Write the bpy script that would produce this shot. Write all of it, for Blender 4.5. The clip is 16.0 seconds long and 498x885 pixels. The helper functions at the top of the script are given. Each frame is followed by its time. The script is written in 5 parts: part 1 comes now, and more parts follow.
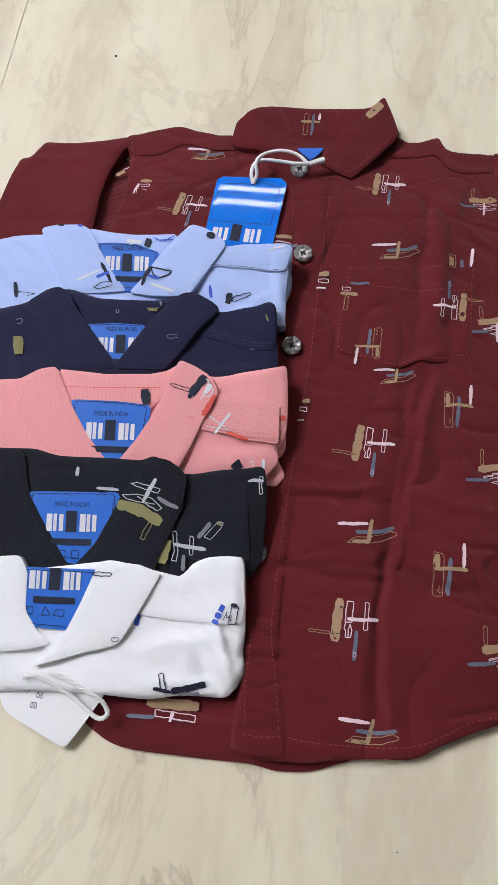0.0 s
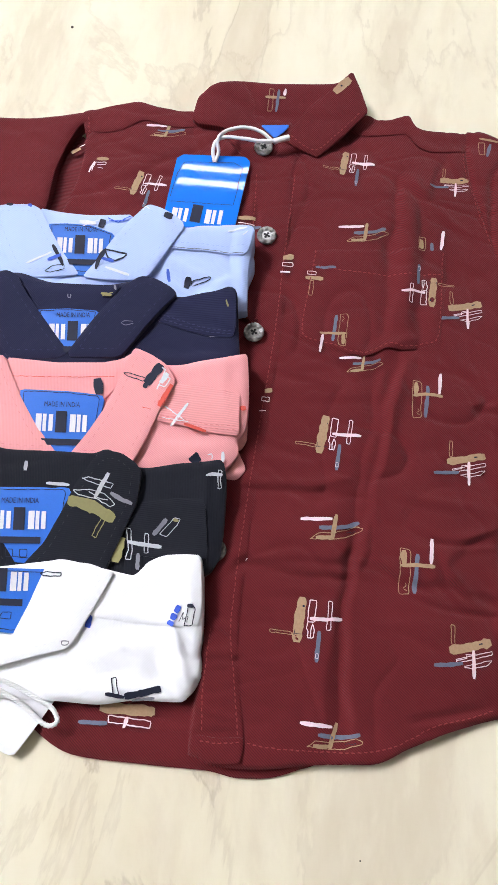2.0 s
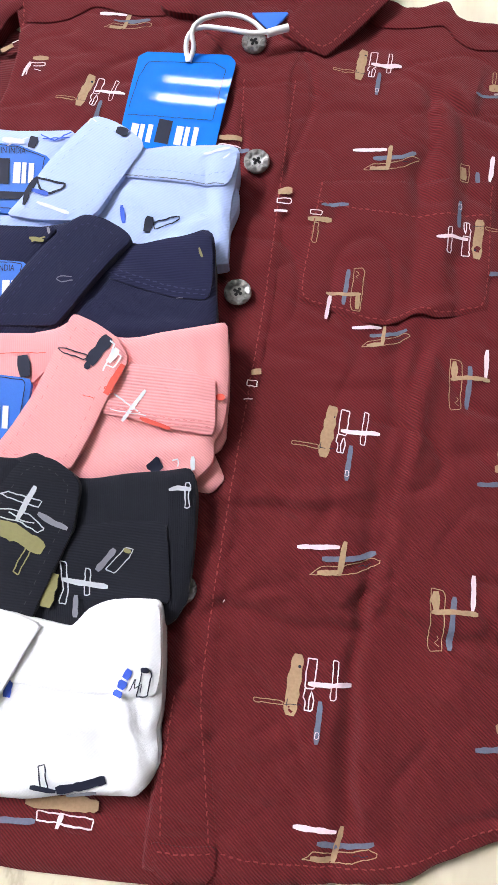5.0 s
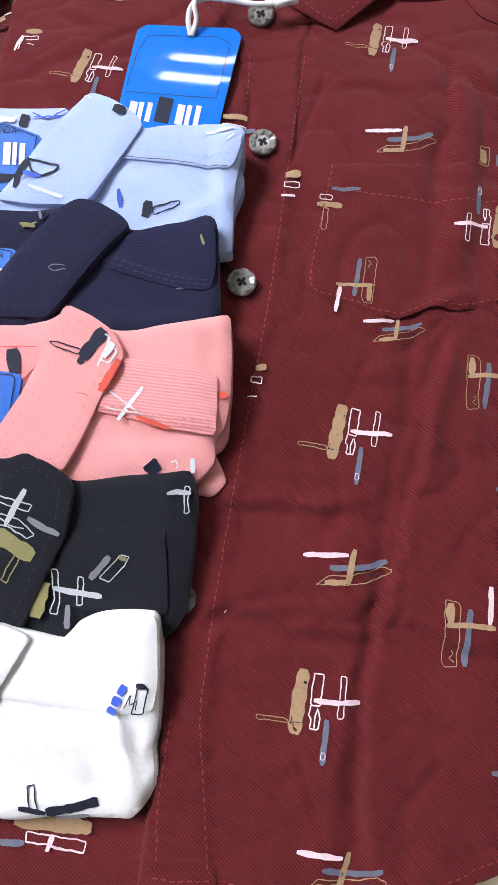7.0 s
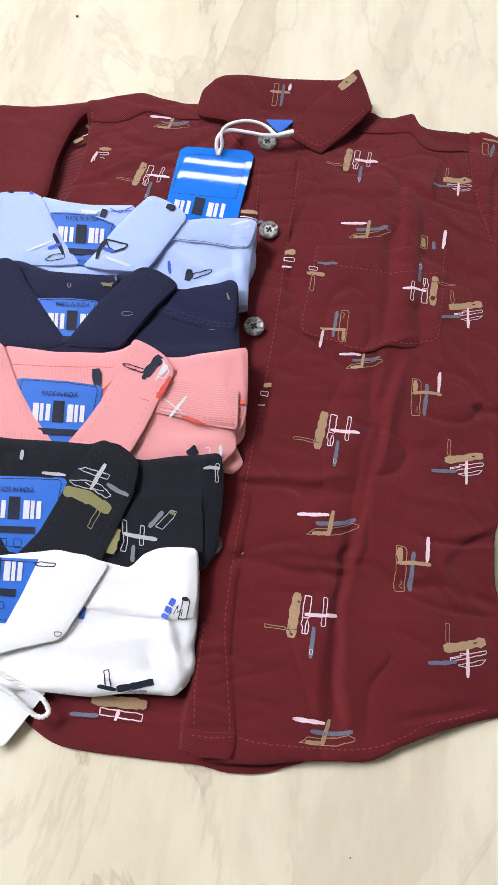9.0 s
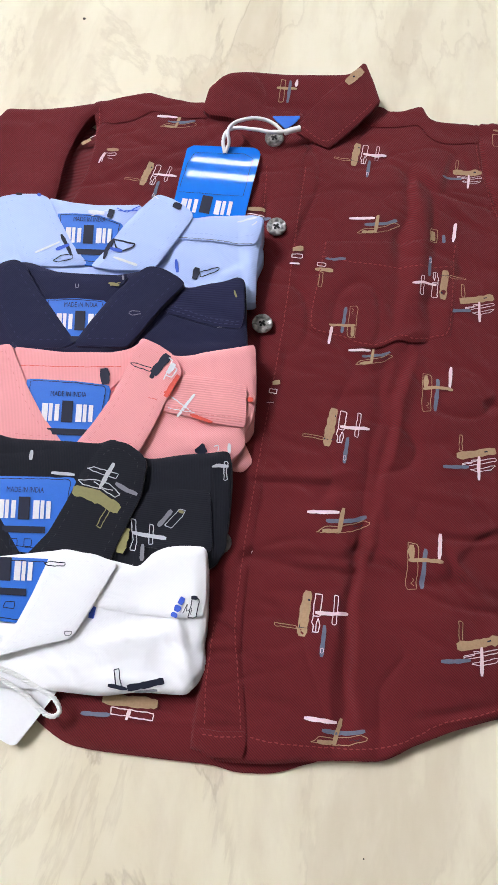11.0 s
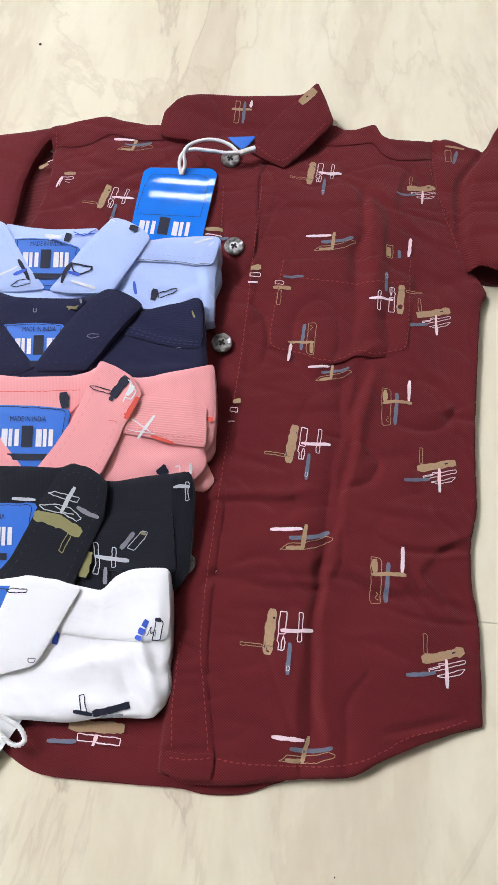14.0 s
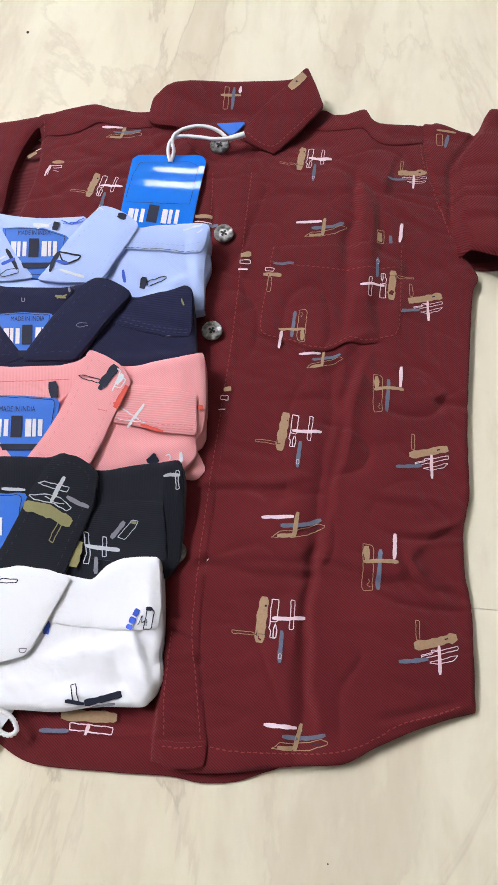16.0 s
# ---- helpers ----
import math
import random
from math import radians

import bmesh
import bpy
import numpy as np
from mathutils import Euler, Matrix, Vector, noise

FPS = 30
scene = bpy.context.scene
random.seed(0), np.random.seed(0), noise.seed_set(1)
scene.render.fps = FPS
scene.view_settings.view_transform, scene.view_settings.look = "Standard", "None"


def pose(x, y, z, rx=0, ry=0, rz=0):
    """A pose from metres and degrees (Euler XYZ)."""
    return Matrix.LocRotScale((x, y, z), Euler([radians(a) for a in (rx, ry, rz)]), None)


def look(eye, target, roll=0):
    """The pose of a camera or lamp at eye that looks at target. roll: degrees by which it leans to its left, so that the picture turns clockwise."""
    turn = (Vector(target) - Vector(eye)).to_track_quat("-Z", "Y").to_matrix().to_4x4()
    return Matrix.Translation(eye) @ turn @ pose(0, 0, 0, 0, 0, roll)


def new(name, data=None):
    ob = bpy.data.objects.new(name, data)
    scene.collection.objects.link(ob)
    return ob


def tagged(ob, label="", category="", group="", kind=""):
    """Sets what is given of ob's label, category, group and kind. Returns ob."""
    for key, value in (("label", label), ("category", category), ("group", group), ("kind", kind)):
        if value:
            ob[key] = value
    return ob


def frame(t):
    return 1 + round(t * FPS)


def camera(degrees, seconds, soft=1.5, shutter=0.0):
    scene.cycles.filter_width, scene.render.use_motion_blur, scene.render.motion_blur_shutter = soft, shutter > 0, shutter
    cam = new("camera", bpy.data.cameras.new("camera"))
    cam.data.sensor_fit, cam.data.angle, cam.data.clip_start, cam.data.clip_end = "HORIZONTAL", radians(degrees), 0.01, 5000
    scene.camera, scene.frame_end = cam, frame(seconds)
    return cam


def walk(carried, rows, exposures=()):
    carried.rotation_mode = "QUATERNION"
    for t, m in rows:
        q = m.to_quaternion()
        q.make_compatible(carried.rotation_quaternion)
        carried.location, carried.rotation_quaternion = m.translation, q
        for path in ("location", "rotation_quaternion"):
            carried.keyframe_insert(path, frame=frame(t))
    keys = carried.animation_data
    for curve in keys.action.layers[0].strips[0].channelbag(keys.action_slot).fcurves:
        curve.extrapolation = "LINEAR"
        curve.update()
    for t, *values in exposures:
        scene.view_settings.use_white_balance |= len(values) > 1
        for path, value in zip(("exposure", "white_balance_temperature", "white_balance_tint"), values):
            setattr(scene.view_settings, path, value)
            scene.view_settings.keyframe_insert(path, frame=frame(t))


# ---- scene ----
from mathutils import geometry

# ---- camera ----
cam = camera(40.00, 16.0)
PATH = [
    (0, (0.01088, -0.17710, 0.37474), (-0.01821, -0.05613, -0.00542), -6.239),
    (0.5, (0.01229, -0.13965, 0.30793), (-0.00947, -0.03619, -0.07785), -4.944),
    (1, (0.01667, -0.11973, 0.26647), (-0.00632, -0.02940, -0.12252), -7.526),
    (1.5, (0.02117, -0.13284, 0.29219), (-0.00032, -0.03545, -0.09518), -5.705),
    (2, (0.02291, -0.16841, 0.35834), (0.00324, -0.05275, -0.02407), -2.735),
    (2.5, (0.02324, -0.17082, 0.36369), (0.00401, -0.05309, -0.01811), -2.362),
    (3, (0.02538, -0.15247, 0.33055), (0.00385, -0.04323, -0.05364), -4.339),
    (3.5, (0.02654, -0.13743, 0.30100), (0.00436, -0.03737, -0.08565), -5.760),
    (4, (0.02566, -0.12374, 0.27326), (0.00640, -0.03191, -0.11558), -4.876),
    (4.2, (0.02585, -0.11647, 0.25855), (0.00576, -0.02938, -0.13133), -5.934),
    (6.3, (0.02519, -0.14055, 0.30692), (0.00886, -0.04044, -0.08000), -1.661),
    (6.5, (0.02550, -0.13048, 0.28676), (0.00617, -0.03704, -0.10169), -4.052),
    (7, (0.02441, -0.11624, 0.25961), (0.00398, -0.03186, -0.13086), -5.904),
    (7.5, (0.02590, -0.11446, 0.25193), (0.00403, -0.03102, -0.13866), -6.980),
    (8, (0.02490, -0.11836, 0.25949), (0.00331, -0.03305, -0.13071), -6.387),
    (8.5, (0.02206, -0.14904, 0.32197), (0.00746, -0.04434, -0.06381), 0.039),
    (9, (0.02040, -0.17124, 0.35603), (0.00503, -0.05500, -0.02640), 0.528),
    (11.3, (0.02654, -0.17166, 0.35316), (-0.00184, -0.05639, -0.02882), -6.201),
    (11.5, (0.02301, -0.17156, 0.35297), (-0.00631, -0.05727, -0.02923), -6.386),
    (12, (0.01746, -0.17254, 0.35411), (-0.01518, -0.05816, -0.02779), -7.276),
    (12.5, (0.02393, -0.17080, 0.35432), (-0.00982, -0.05505, -0.02708), -8.536),
    (13, (0.03614, -0.16768, 0.35523), (0.00785, -0.04766, -0.02529), -7.019),
    (13.5, (0.04105, -0.16642, 0.35569), (0.01929, -0.04385, -0.02444), -4.437),
    (14, (0.03884, -0.16682, 0.35550), (0.01899, -0.04413, -0.02470), -3.467),
    (14.5, (0.03628, -0.16644, 0.35453), (0.01522, -0.04580, -0.02626), -3.866),
    (15, (0.03583, -0.16842, 0.35220), (0.01322, -0.05071, -0.02942), -4.802),
    (15.5, (0.03676, -0.16994, 0.35114), (0.01353, -0.05345, -0.03082), -5.444),
    (16, (0.04517, -0.16845, 0.35258), (0.02411, -0.04943, -0.02872), -4.852),
]
EXPOSURES = [(0.0, -0.51), (0.5, -0.33), (1.0, -0.1), (1.5, -0.08), (2.0, -0.02), (2.5, -0.18), (3.5, 0.0), (4.2, 0.26), (6.3, 0.05), (7.0, 0.08), (8.0, 0.28), (8.5, 0.2), (9.0, -0.06), (11.3, -0.17), (16.0, -0.2)]
walk(cam, [(t, look(eye, target, roll)) for t, eye, target, roll in PATH], EXPOSURES)

# ---- world and light ----
world = bpy.data.worlds.new("world")
scene.world = world
world.use_nodes = True
world.node_tree.nodes["Background"].inputs[0].default_value = (0.9, 0.95, 1.0, 1)
world.node_tree.nodes["Background"].inputs[1].default_value = 0.05
PANEL_POWER, SIDE_POWER = 26.0, 46.0
# first four follow reflections; the large left panel and last strip are added, unseen
LIGHTS = [(-0.2, 1.84, 1.2, 0.19), (-0.2, 2.25, 1.2, 0.19), (1.2, 3.1, 0.7, 0.055), (1.2, 3.3, 0.7, 0.055), (-1.95, 0.9, 0.9, 1.6), (-1.2, -1.95, 1.2, 0.085)]

MM = 0.001


# ---- materials ----
def shader(name, rough=0.8, metal=0.0, spec=0.3):
    m = bpy.data.materials.new(name)
    m.use_nodes = True
    b = m.node_tree.nodes["Principled BSDF"]
    b.inputs["Roughness"].default_value = rough
    b.inputs["Metallic"].default_value = metal
    b.inputs["Specular IOR Level"].default_value = spec
    return m, m.node_tree, b


def add(tree, kind, **values):
    n = tree.nodes.new(kind)
    for key, value in values.items():
        n.inputs[key.replace("_", " ")].default_value = value
    return n


def mix(tree, fac, a, b):
    n = tree.nodes.new("ShaderNodeMix")
    n.data_type = "RGBA"
    for value, k in ((fac, 0), (a, 6), (b, 7)):
        if isinstance(value, (int, float, tuple)):
            n.inputs[k].default_value = value
        else:
            tree.links.new(value, n.inputs[k])
    return n.outputs[2]


def ramp(tree, src, stops):
    n = tree.nodes.new("ShaderNodeValToRGB")
    while len(n.color_ramp.elements) < len(stops):
        n.color_ramp.elements.new(0.5)
    for e, (p, v) in zip(n.color_ramp.elements, stops):
        e.position, e.color = p, (v, v, v, 1)
    tree.links.new(src, n.inputs[0])
    return n.outputs[0]


def cloth_material(name, colour, turn=55.0, pitch=1.3, depth=0.35, contrast=0.12, sheen=0.25):
    """Twill: fine ridges at an angle, with slubs along them and a soft mottling."""
    m, tree, b = shader(name, 0.85, 0.0, 0.2)
    co = tree.nodes.new("ShaderNodeTexCoord")
    mp = add(tree, "ShaderNodeMapping")
    mp.inputs["Rotation"].default_value = (0, 0, radians(turn))
    tree.links.new(co.outputs["Object"], mp.inputs[0])
    wave = add(tree, "ShaderNodeTexWave", Scale=2 * math.pi / (20 * pitch * MM), Distortion=0.5, Detail=1.0, Detail_Scale=0.15)
    tree.links.new(mp.outputs[0], wave.inputs[0])
    fine = add(tree, "ShaderNodeTexNoise", Scale=2600.0, Detail=3.0)
    big = add(tree, "ShaderNodeTexNoise", Scale=28.0, Detail=4.0)
    for n in (fine, big):
        tree.links.new(co.outputs["Object"], n.inputs[0])
    dark = tuple(c * (1 - 2.2 * contrast) for c in colour) + (1,)
    light = tuple(min(1, c * (1 + 1.3 * contrast)) for c in colour) + (1,)
    c1 = mix(tree, wave.outputs[1], dark, light)
    c2 = mix(tree, ramp(tree, fine.outputs[0], [(0.3, 0.0), (0.75, 0.35)]), c1, dark)
    c3 = mix(tree, ramp(tree, big.outputs[0], [(0.35, 0.0), (0.7, 0.22)]), c2, light)
    tree.links.new(c3, b.inputs["Base Color"])
    b.inputs["Sheen Weight"].default_value = sheen
    b.inputs["Sheen Roughness"].default_value = 0.5
    b.inputs["Sheen Tint"].default_value = tuple(0.5 + 0.5 * c for c in colour) + (1,)
    bump = add(tree, "ShaderNodeBump", Strength=depth, Distance=0.0004)
    tree.links.new(wave.outputs[1], bump.inputs["Height"])
    bump2 = add(tree, "ShaderNodeBump", Strength=0.25, Distance=0.0003)
    tree.links.new(fine.outputs[0], bump2.inputs["Height"])
    tree.links.new(bump.outputs[0], bump2.inputs["Normal"])
    rumple = add(tree, "ShaderNodeTexNoise", Scale=75.0, Detail=3.0, Distortion=0.6)
    tree.links.new(co.outputs["Object"], rumple.inputs[0])
    bump3 = add(tree, "ShaderNodeBump", Strength=0.35, Distance=0.003)
    tree.links.new(rumple.outputs[0], bump3.inputs["Height"])
    tree.links.new(bump2.outputs[0], bump3.inputs["Normal"])
    tree.links.new(bump3.outputs[0], b.inputs["Normal"])
    return m


def plain_material(name, colour, rough=0.6, metal=0.0, spec=0.4, grain=0.08, scale=900.0, coat=0.0, shine=0.08, relief=0.12):
    m, tree, b = shader(name, rough, metal, spec)
    co = tree.nodes.new("ShaderNodeTexCoord")
    n = add(tree, "ShaderNodeTexNoise", Scale=scale, Detail=4.0)
    tree.links.new(co.outputs["Object"], n.inputs[0])
    lo = tuple(c * (1 - 2 * grain) for c in colour) + (1,)
    hi = tuple(min(1, c * (1 + grain)) for c in colour) + (1,)
    tree.links.new(mix(tree, n.outputs[0], lo, hi), b.inputs["Base Color"])
    b.inputs["Coat Weight"].default_value = coat
    b.inputs["Coat Roughness"].default_value = shine
    bump = add(tree, "ShaderNodeBump", Strength=relief, Distance=0.0002)
    tree.links.new(n.outputs[0], bump.inputs["Height"])
    tree.links.new(bump.outputs[0], b.inputs["Normal"])
    tree.links.new(bump.outputs[0], b.inputs["Coat Normal"])
    return m


def marble_material():
    m, tree, b = shader("cream_marble", 0.14, 0.0, 0.5)
    co = tree.nodes.new("ShaderNodeTexCoord")
    place = tree.nodes.new("ShaderNodeNewGeometry")
    mp = add(tree, "ShaderNodeMapping")
    mp.inputs["Rotation"].default_value = (0, 0, radians(38))
    mp.inputs["Scale"].default_value = (1.0, 0.32, 1.0)
    tree.links.new(place.outputs["Position"], mp.inputs[0])
    warp = add(tree, "ShaderNodeTexNoise", Scale=5.0, Detail=5.0, Roughness=0.6)
    band = add(tree, "ShaderNodeTexNoise", Scale=13.0, Detail=7.0, Roughness=0.58, Distortion=0.35)
    blot = add(tree, "ShaderNodeTexNoise", Scale=34.0, Detail=8.0, Roughness=0.66, Distortion=0.4)
    crack = add(tree, "ShaderNodeTexNoise", Scale=4.4, Detail=9.0, Roughness=0.62, Distortion=0.8)
    speck = add(tree, "ShaderNodeTexNoise", Scale=120.0, Detail=3.0)
    for n in (warp, band, blot, crack, speck):
        tree.links.new(mp.outputs[0], n.inputs[0])
    c1 = mix(tree, ramp(tree, warp.outputs[0], [(0.35, 0.0), (0.66, 1.0)]), (0.78, 0.725, 0.555, 1), (0.735, 0.665, 0.485, 1))
    c2 = mix(tree, ramp(tree, band.outputs[0], [(0.44, 0.0), (0.54, 0.25), (0.58, 0.55), (0.68, 0.62), (0.76, 0.3)]), c1, (0.565, 0.48, 0.345, 1))
    c3 = mix(tree, ramp(tree, blot.outputs[0], [(0.5, 0.0), (0.7, 0.42)]), c2, (0.58, 0.485, 0.35, 1))
    c4 = mix(tree, ramp(tree, crack.outputs[0], [(0.485, 0.0), (0.5, 0.24), (0.506, 0.0)]), c3, (0.43, 0.34, 0.23, 1))
    vein = ramp(tree, band.outputs[0], [(0.548, 0.0), (0.561, 0.5), (0.574, 0.0)])
    c4 = mix(tree, mix(tree, ramp(tree, warp.outputs[0], [(0.45, 0.0), (0.6, 1.0)]), (0, 0, 0, 1), vein), c4, (0.36, 0.285, 0.19, 1))
    c5 = mix(tree, ramp(tree, speck.outputs[0], [(0.4, 0.0), (0.8, 0.25)]), c4, (0.80, 0.745, 0.62, 1))
    tree.links.new(c5, b.inputs["Base Color"])
    rough = ramp(tree, blot.outputs[0], [(0.3, 0.04), (0.7, 0.09)])
    ripple = add(tree, "ShaderNodeTexNoise", Scale=60.0, Detail=2.0)
    tree.links.new(place.outputs["Position"], ripple.inputs[0])
    bump = add(tree, "ShaderNodeBump", Strength=0.06, Distance=0.001)
    tree.links.new(ripple.outputs[0], bump.inputs["Height"])
    tree.links.new(bump.outputs[0], b.inputs["Normal"])
    tree.links.new(rough, b.inputs["Roughness"])
    return m


def lamp_material(name, colour, strength):
    m = bpy.data.materials.new(name)
    m.use_nodes = True
    tree = m.node_tree
    tree.nodes.remove(tree.nodes["Principled BSDF"])
    e = add(tree, "ShaderNodeEmission", Color=(*colour, 1), Strength=strength)
    tree.links.new(e.outputs[0], tree.nodes["Material Output"].inputs[0])
    return m


MAROON = cloth_material("maroon_twill", (0.138, 0.0138, 0.0172), turn=-52, pitch=0.95, contrast=0.19, depth=0.7, sheen=0.08)
# darker maroon copy: the shade of the sleeve openings put into the colour
MAROON_SHADE = cloth_material("maroon_sleeve_shade", (0.12, 0.015, 0.018), turn=90, pitch=1.0)
BLUE = cloth_material("pale_blue_twill", (0.46, 0.575, 0.90), turn=50, pitch=1.0, contrast=0.03, depth=0.15)
NAVY = cloth_material("navy_twill", (0.016, 0.018, 0.050), turn=35, pitch=0.85, contrast=0.09)
NAVY_RIB = cloth_material("navy_rib", (0.017, 0.019, 0.055), turn=80, pitch=0.95, contrast=0.07, depth=0.25)
PINK = cloth_material("pink_twill", (0.85, 0.36, 0.36), turn=-8, pitch=0.75, contrast=0.035, depth=0.14)
PINK_BIAS = cloth_material("pink_bias_twill", (0.85, 0.36, 0.36), turn=-58, pitch=0.85, contrast=0.05, depth=0.25)
PINK_RIB = cloth_material("pink_rib", (0.85, 0.36, 0.36), turn=90, pitch=1.15, contrast=0.05)
BLACK = cloth_material("black_twill", (0.0100, 0.0112, 0.0175), turn=-8, pitch=0.8, contrast=0.08, depth=0.25)
BLACK_RIB = cloth_material("black_rib", (0.0100, 0.0112, 0.0175), turn=90, pitch=1.0, contrast=0.1, depth=0.25)
WHITE = cloth_material("white_twill", (0.88, 0.88, 0.89), turn=40, pitch=0.9, contrast=0.01, depth=0.08)
P_TAN = plain_material("tan_print", (0.42, 0.27, 0.155), 0.75, grain=0.16)
P_WHITE = plain_material("pale_pink_print", (0.82, 0.62, 0.66), 0.75)
P_SLATE = plain_material("slate_print", (0.14, 0.15, 0.21), 0.75, grain=0.16)
P_INK = plain_material("dark_ink_print", (0.012, 0.015, 0.035), 0.75)
P_BLUE = plain_material("blue_print", (0.05, 0.12, 0.62), 0.75)
P_RED = plain_material("coral_print", (0.75, 0.10, 0.07), 0.75)
P_OLIVE = plain_material("olive_print", (0.26, 0.24, 0.10), 0.75)
P_PURE = plain_material("white_print", (0.74, 0.75, 0.78), 0.7)
P_GREY = plain_material("grey_print", (0.22, 0.22, 0.25), 0.75)
LABEL_BLUE = plain_material("woven_label_blue", (0.018, 0.15, 0.62), 0.55, scale=1800.0)
CARD_BLUE = plain_material("glossy_card_blue", (0.0, 0.17, 0.70), 0.6, spec=0.1, coat=1.0, grain=0.02, shine=0.06, relief=0.04, scale=170.0)
CARD_WHITE = plain_material("white_card", (0.82, 0.82, 0.82), 0.35, grain=0.02)
CORD = plain_material("white_cord", (0.85, 0.84, 0.82), 0.8, scale=2500.0)
THREADS = {n: plain_material(n + '_thread', c, 0.8) for n, c in (('blue', (0.38, 0.49, 0.82)), ('navy', (0.03, 0.035, 0.09)), ('pink', (0.74, 0.25, 0.26)), ('black', (0.03, 0.03, 0.035)), ('white', (0.85, 0.85, 0.87)))}
THREAD = plain_material("maroon_thread", (0.25, 0.036, 0.036), 0.8)
SHELL = plain_material("smoky_button", (0.30, 0.29, 0.27), 0.16, metal=0.0, grain=0.46, scale=520.0, coat=0.5)
DARK = plain_material("dark_hole", (0.01, 0.01, 0.01), 0.8)
CRUMB = plain_material("brown_crumb", (0.05, 0.037, 0.025), 0.8)
MARBLE = marble_material()
GROUT = plain_material("beige_joint", (0.62, 0.555, 0.44), 0.8)
# grey chosen to keep bounced fill light low
WALL = plain_material("grey_wall_paint", (0.34, 0.34, 0.33), 0.8, scale=60.0)
LAMP = lamp_material("lamp_diffuser", (0.95, 0.96, 1.06), PANEL_POWER)
# brighter diffuser for the added panel that gives the light from the left
BRIGHT_LAMP = lamp_material("added_panel_diffuser", (0.95, 0.96, 1.06), SIDE_POWER)


# ---- mesh helpers ----
def thing(name, at, label, category, group=""):
    ob = tagged(new(name), label, category, group)
    ob.location = at
    ob.empty_display_size = 0.02
    return ob


def link(name, mesh, mats, parent, label=""):
    ob = new(name, mesh)
    for m in mats if isinstance(mats, (list, tuple)) else [mats]:
        mesh.materials.append(m)
    if parent is not None:
        ob.parent = parent
        ob.matrix_parent_inverse = Matrix.Translation(-parent.location)
    if label:
        tagged(ob, label)
    return ob


def part(name, bm, mats, parent, label="", smooth=True):
    mesh = bpy.data.meshes.new(name)
    bm.to_mesh(mesh)
    bm.free()
    if smooth:
        mesh.polygons.foreach_set("use_smooth", [True] * len(mesh.polygons))
    return link(name, mesh, mats, parent, label)


def curve(points, closed=True, n=6):
    """A soft line through the points (centripetal spline), in mm."""
    p = np.array(points, float)
    k = len(p)
    out = []
    for i in range(k if closed else k - 1):
        a, b, c, d = (p[j % k] if closed else p[min(max(j, 0), k - 1)] for j in (i - 1, i, i + 1, i + 2))
        for s in np.arange(n) / n:
            tb, tc = (c - a) * 0.42, (d - b) * 0.42
            out.append((2 * s**3 - 3 * s**2 + 1) * b + (s**3 - 2 * s**2 + s) * tb + (-2 * s**3 + 3 * s**2) * c + (s**3 - s**2) * tc)
    if not closed:
        out.append(p[-1])
    return np.array(out)


def cornered(points, r=2.2):
    """Straight sides between the points, with small round corners, in mm."""
    p = np.array(points, float)
    out = []
    for a, b, c in zip(np.roll(p, 1, 0), p, np.roll(p, -1, 0)):
        u, v = a - b, c - b
        lu, lv = np.linalg.norm(u), np.linalg.norm(v)
        k = min(r, lu * 0.45, lv * 0.45)
        q0, q1 = b + u / lu * k, b + v / lv * k
        for t in (0, 0.33, 0.67, 1):
            out.append((1 - t) ** 2 * q0 + 2 * t * (1 - t) * b + t * t * q1)
    return np.array(out)


def resample(line, step, closed=True):
    line = np.vstack([line, line[:1]]) if closed else line
    far = np.r_[0, np.cumsum(np.linalg.norm(np.diff(line, axis=0), axis=1))]
    n = max(4, int(round(far[-1] / step)))
    s = np.linspace(0, far[-1], n + 1)[: n if closed else n + 1]
    return np.stack([np.interp(s, far, line[:, 0]), np.interp(s, far, line[:, 1])], 1)


def distance(points, line):
    a, b = line, np.roll(line, -1, 0)
    best = np.full(len(points), 1e9)
    for p, q in zip(a, b):
        w = q - p
        s = np.clip(((points - p) @ w) / max(w @ w, 1e-9), 0, 1)
        best = np.minimum(best, np.hypot(*(points - p - s[:, None] * w).T))
    return best


def inside(points, line):
    x, y = points.T
    hit = np.zeros(len(points), bool)
    for (x0, y0), (x1, y1) in zip(line, np.roll(line, -1, 0)):
        if y0 != y1:
            hit ^= ((y0 > y) != (y1 > y)) & (x < (x1 - x0) * (y - y0) / (y1 - y0) + x0)
    return hit


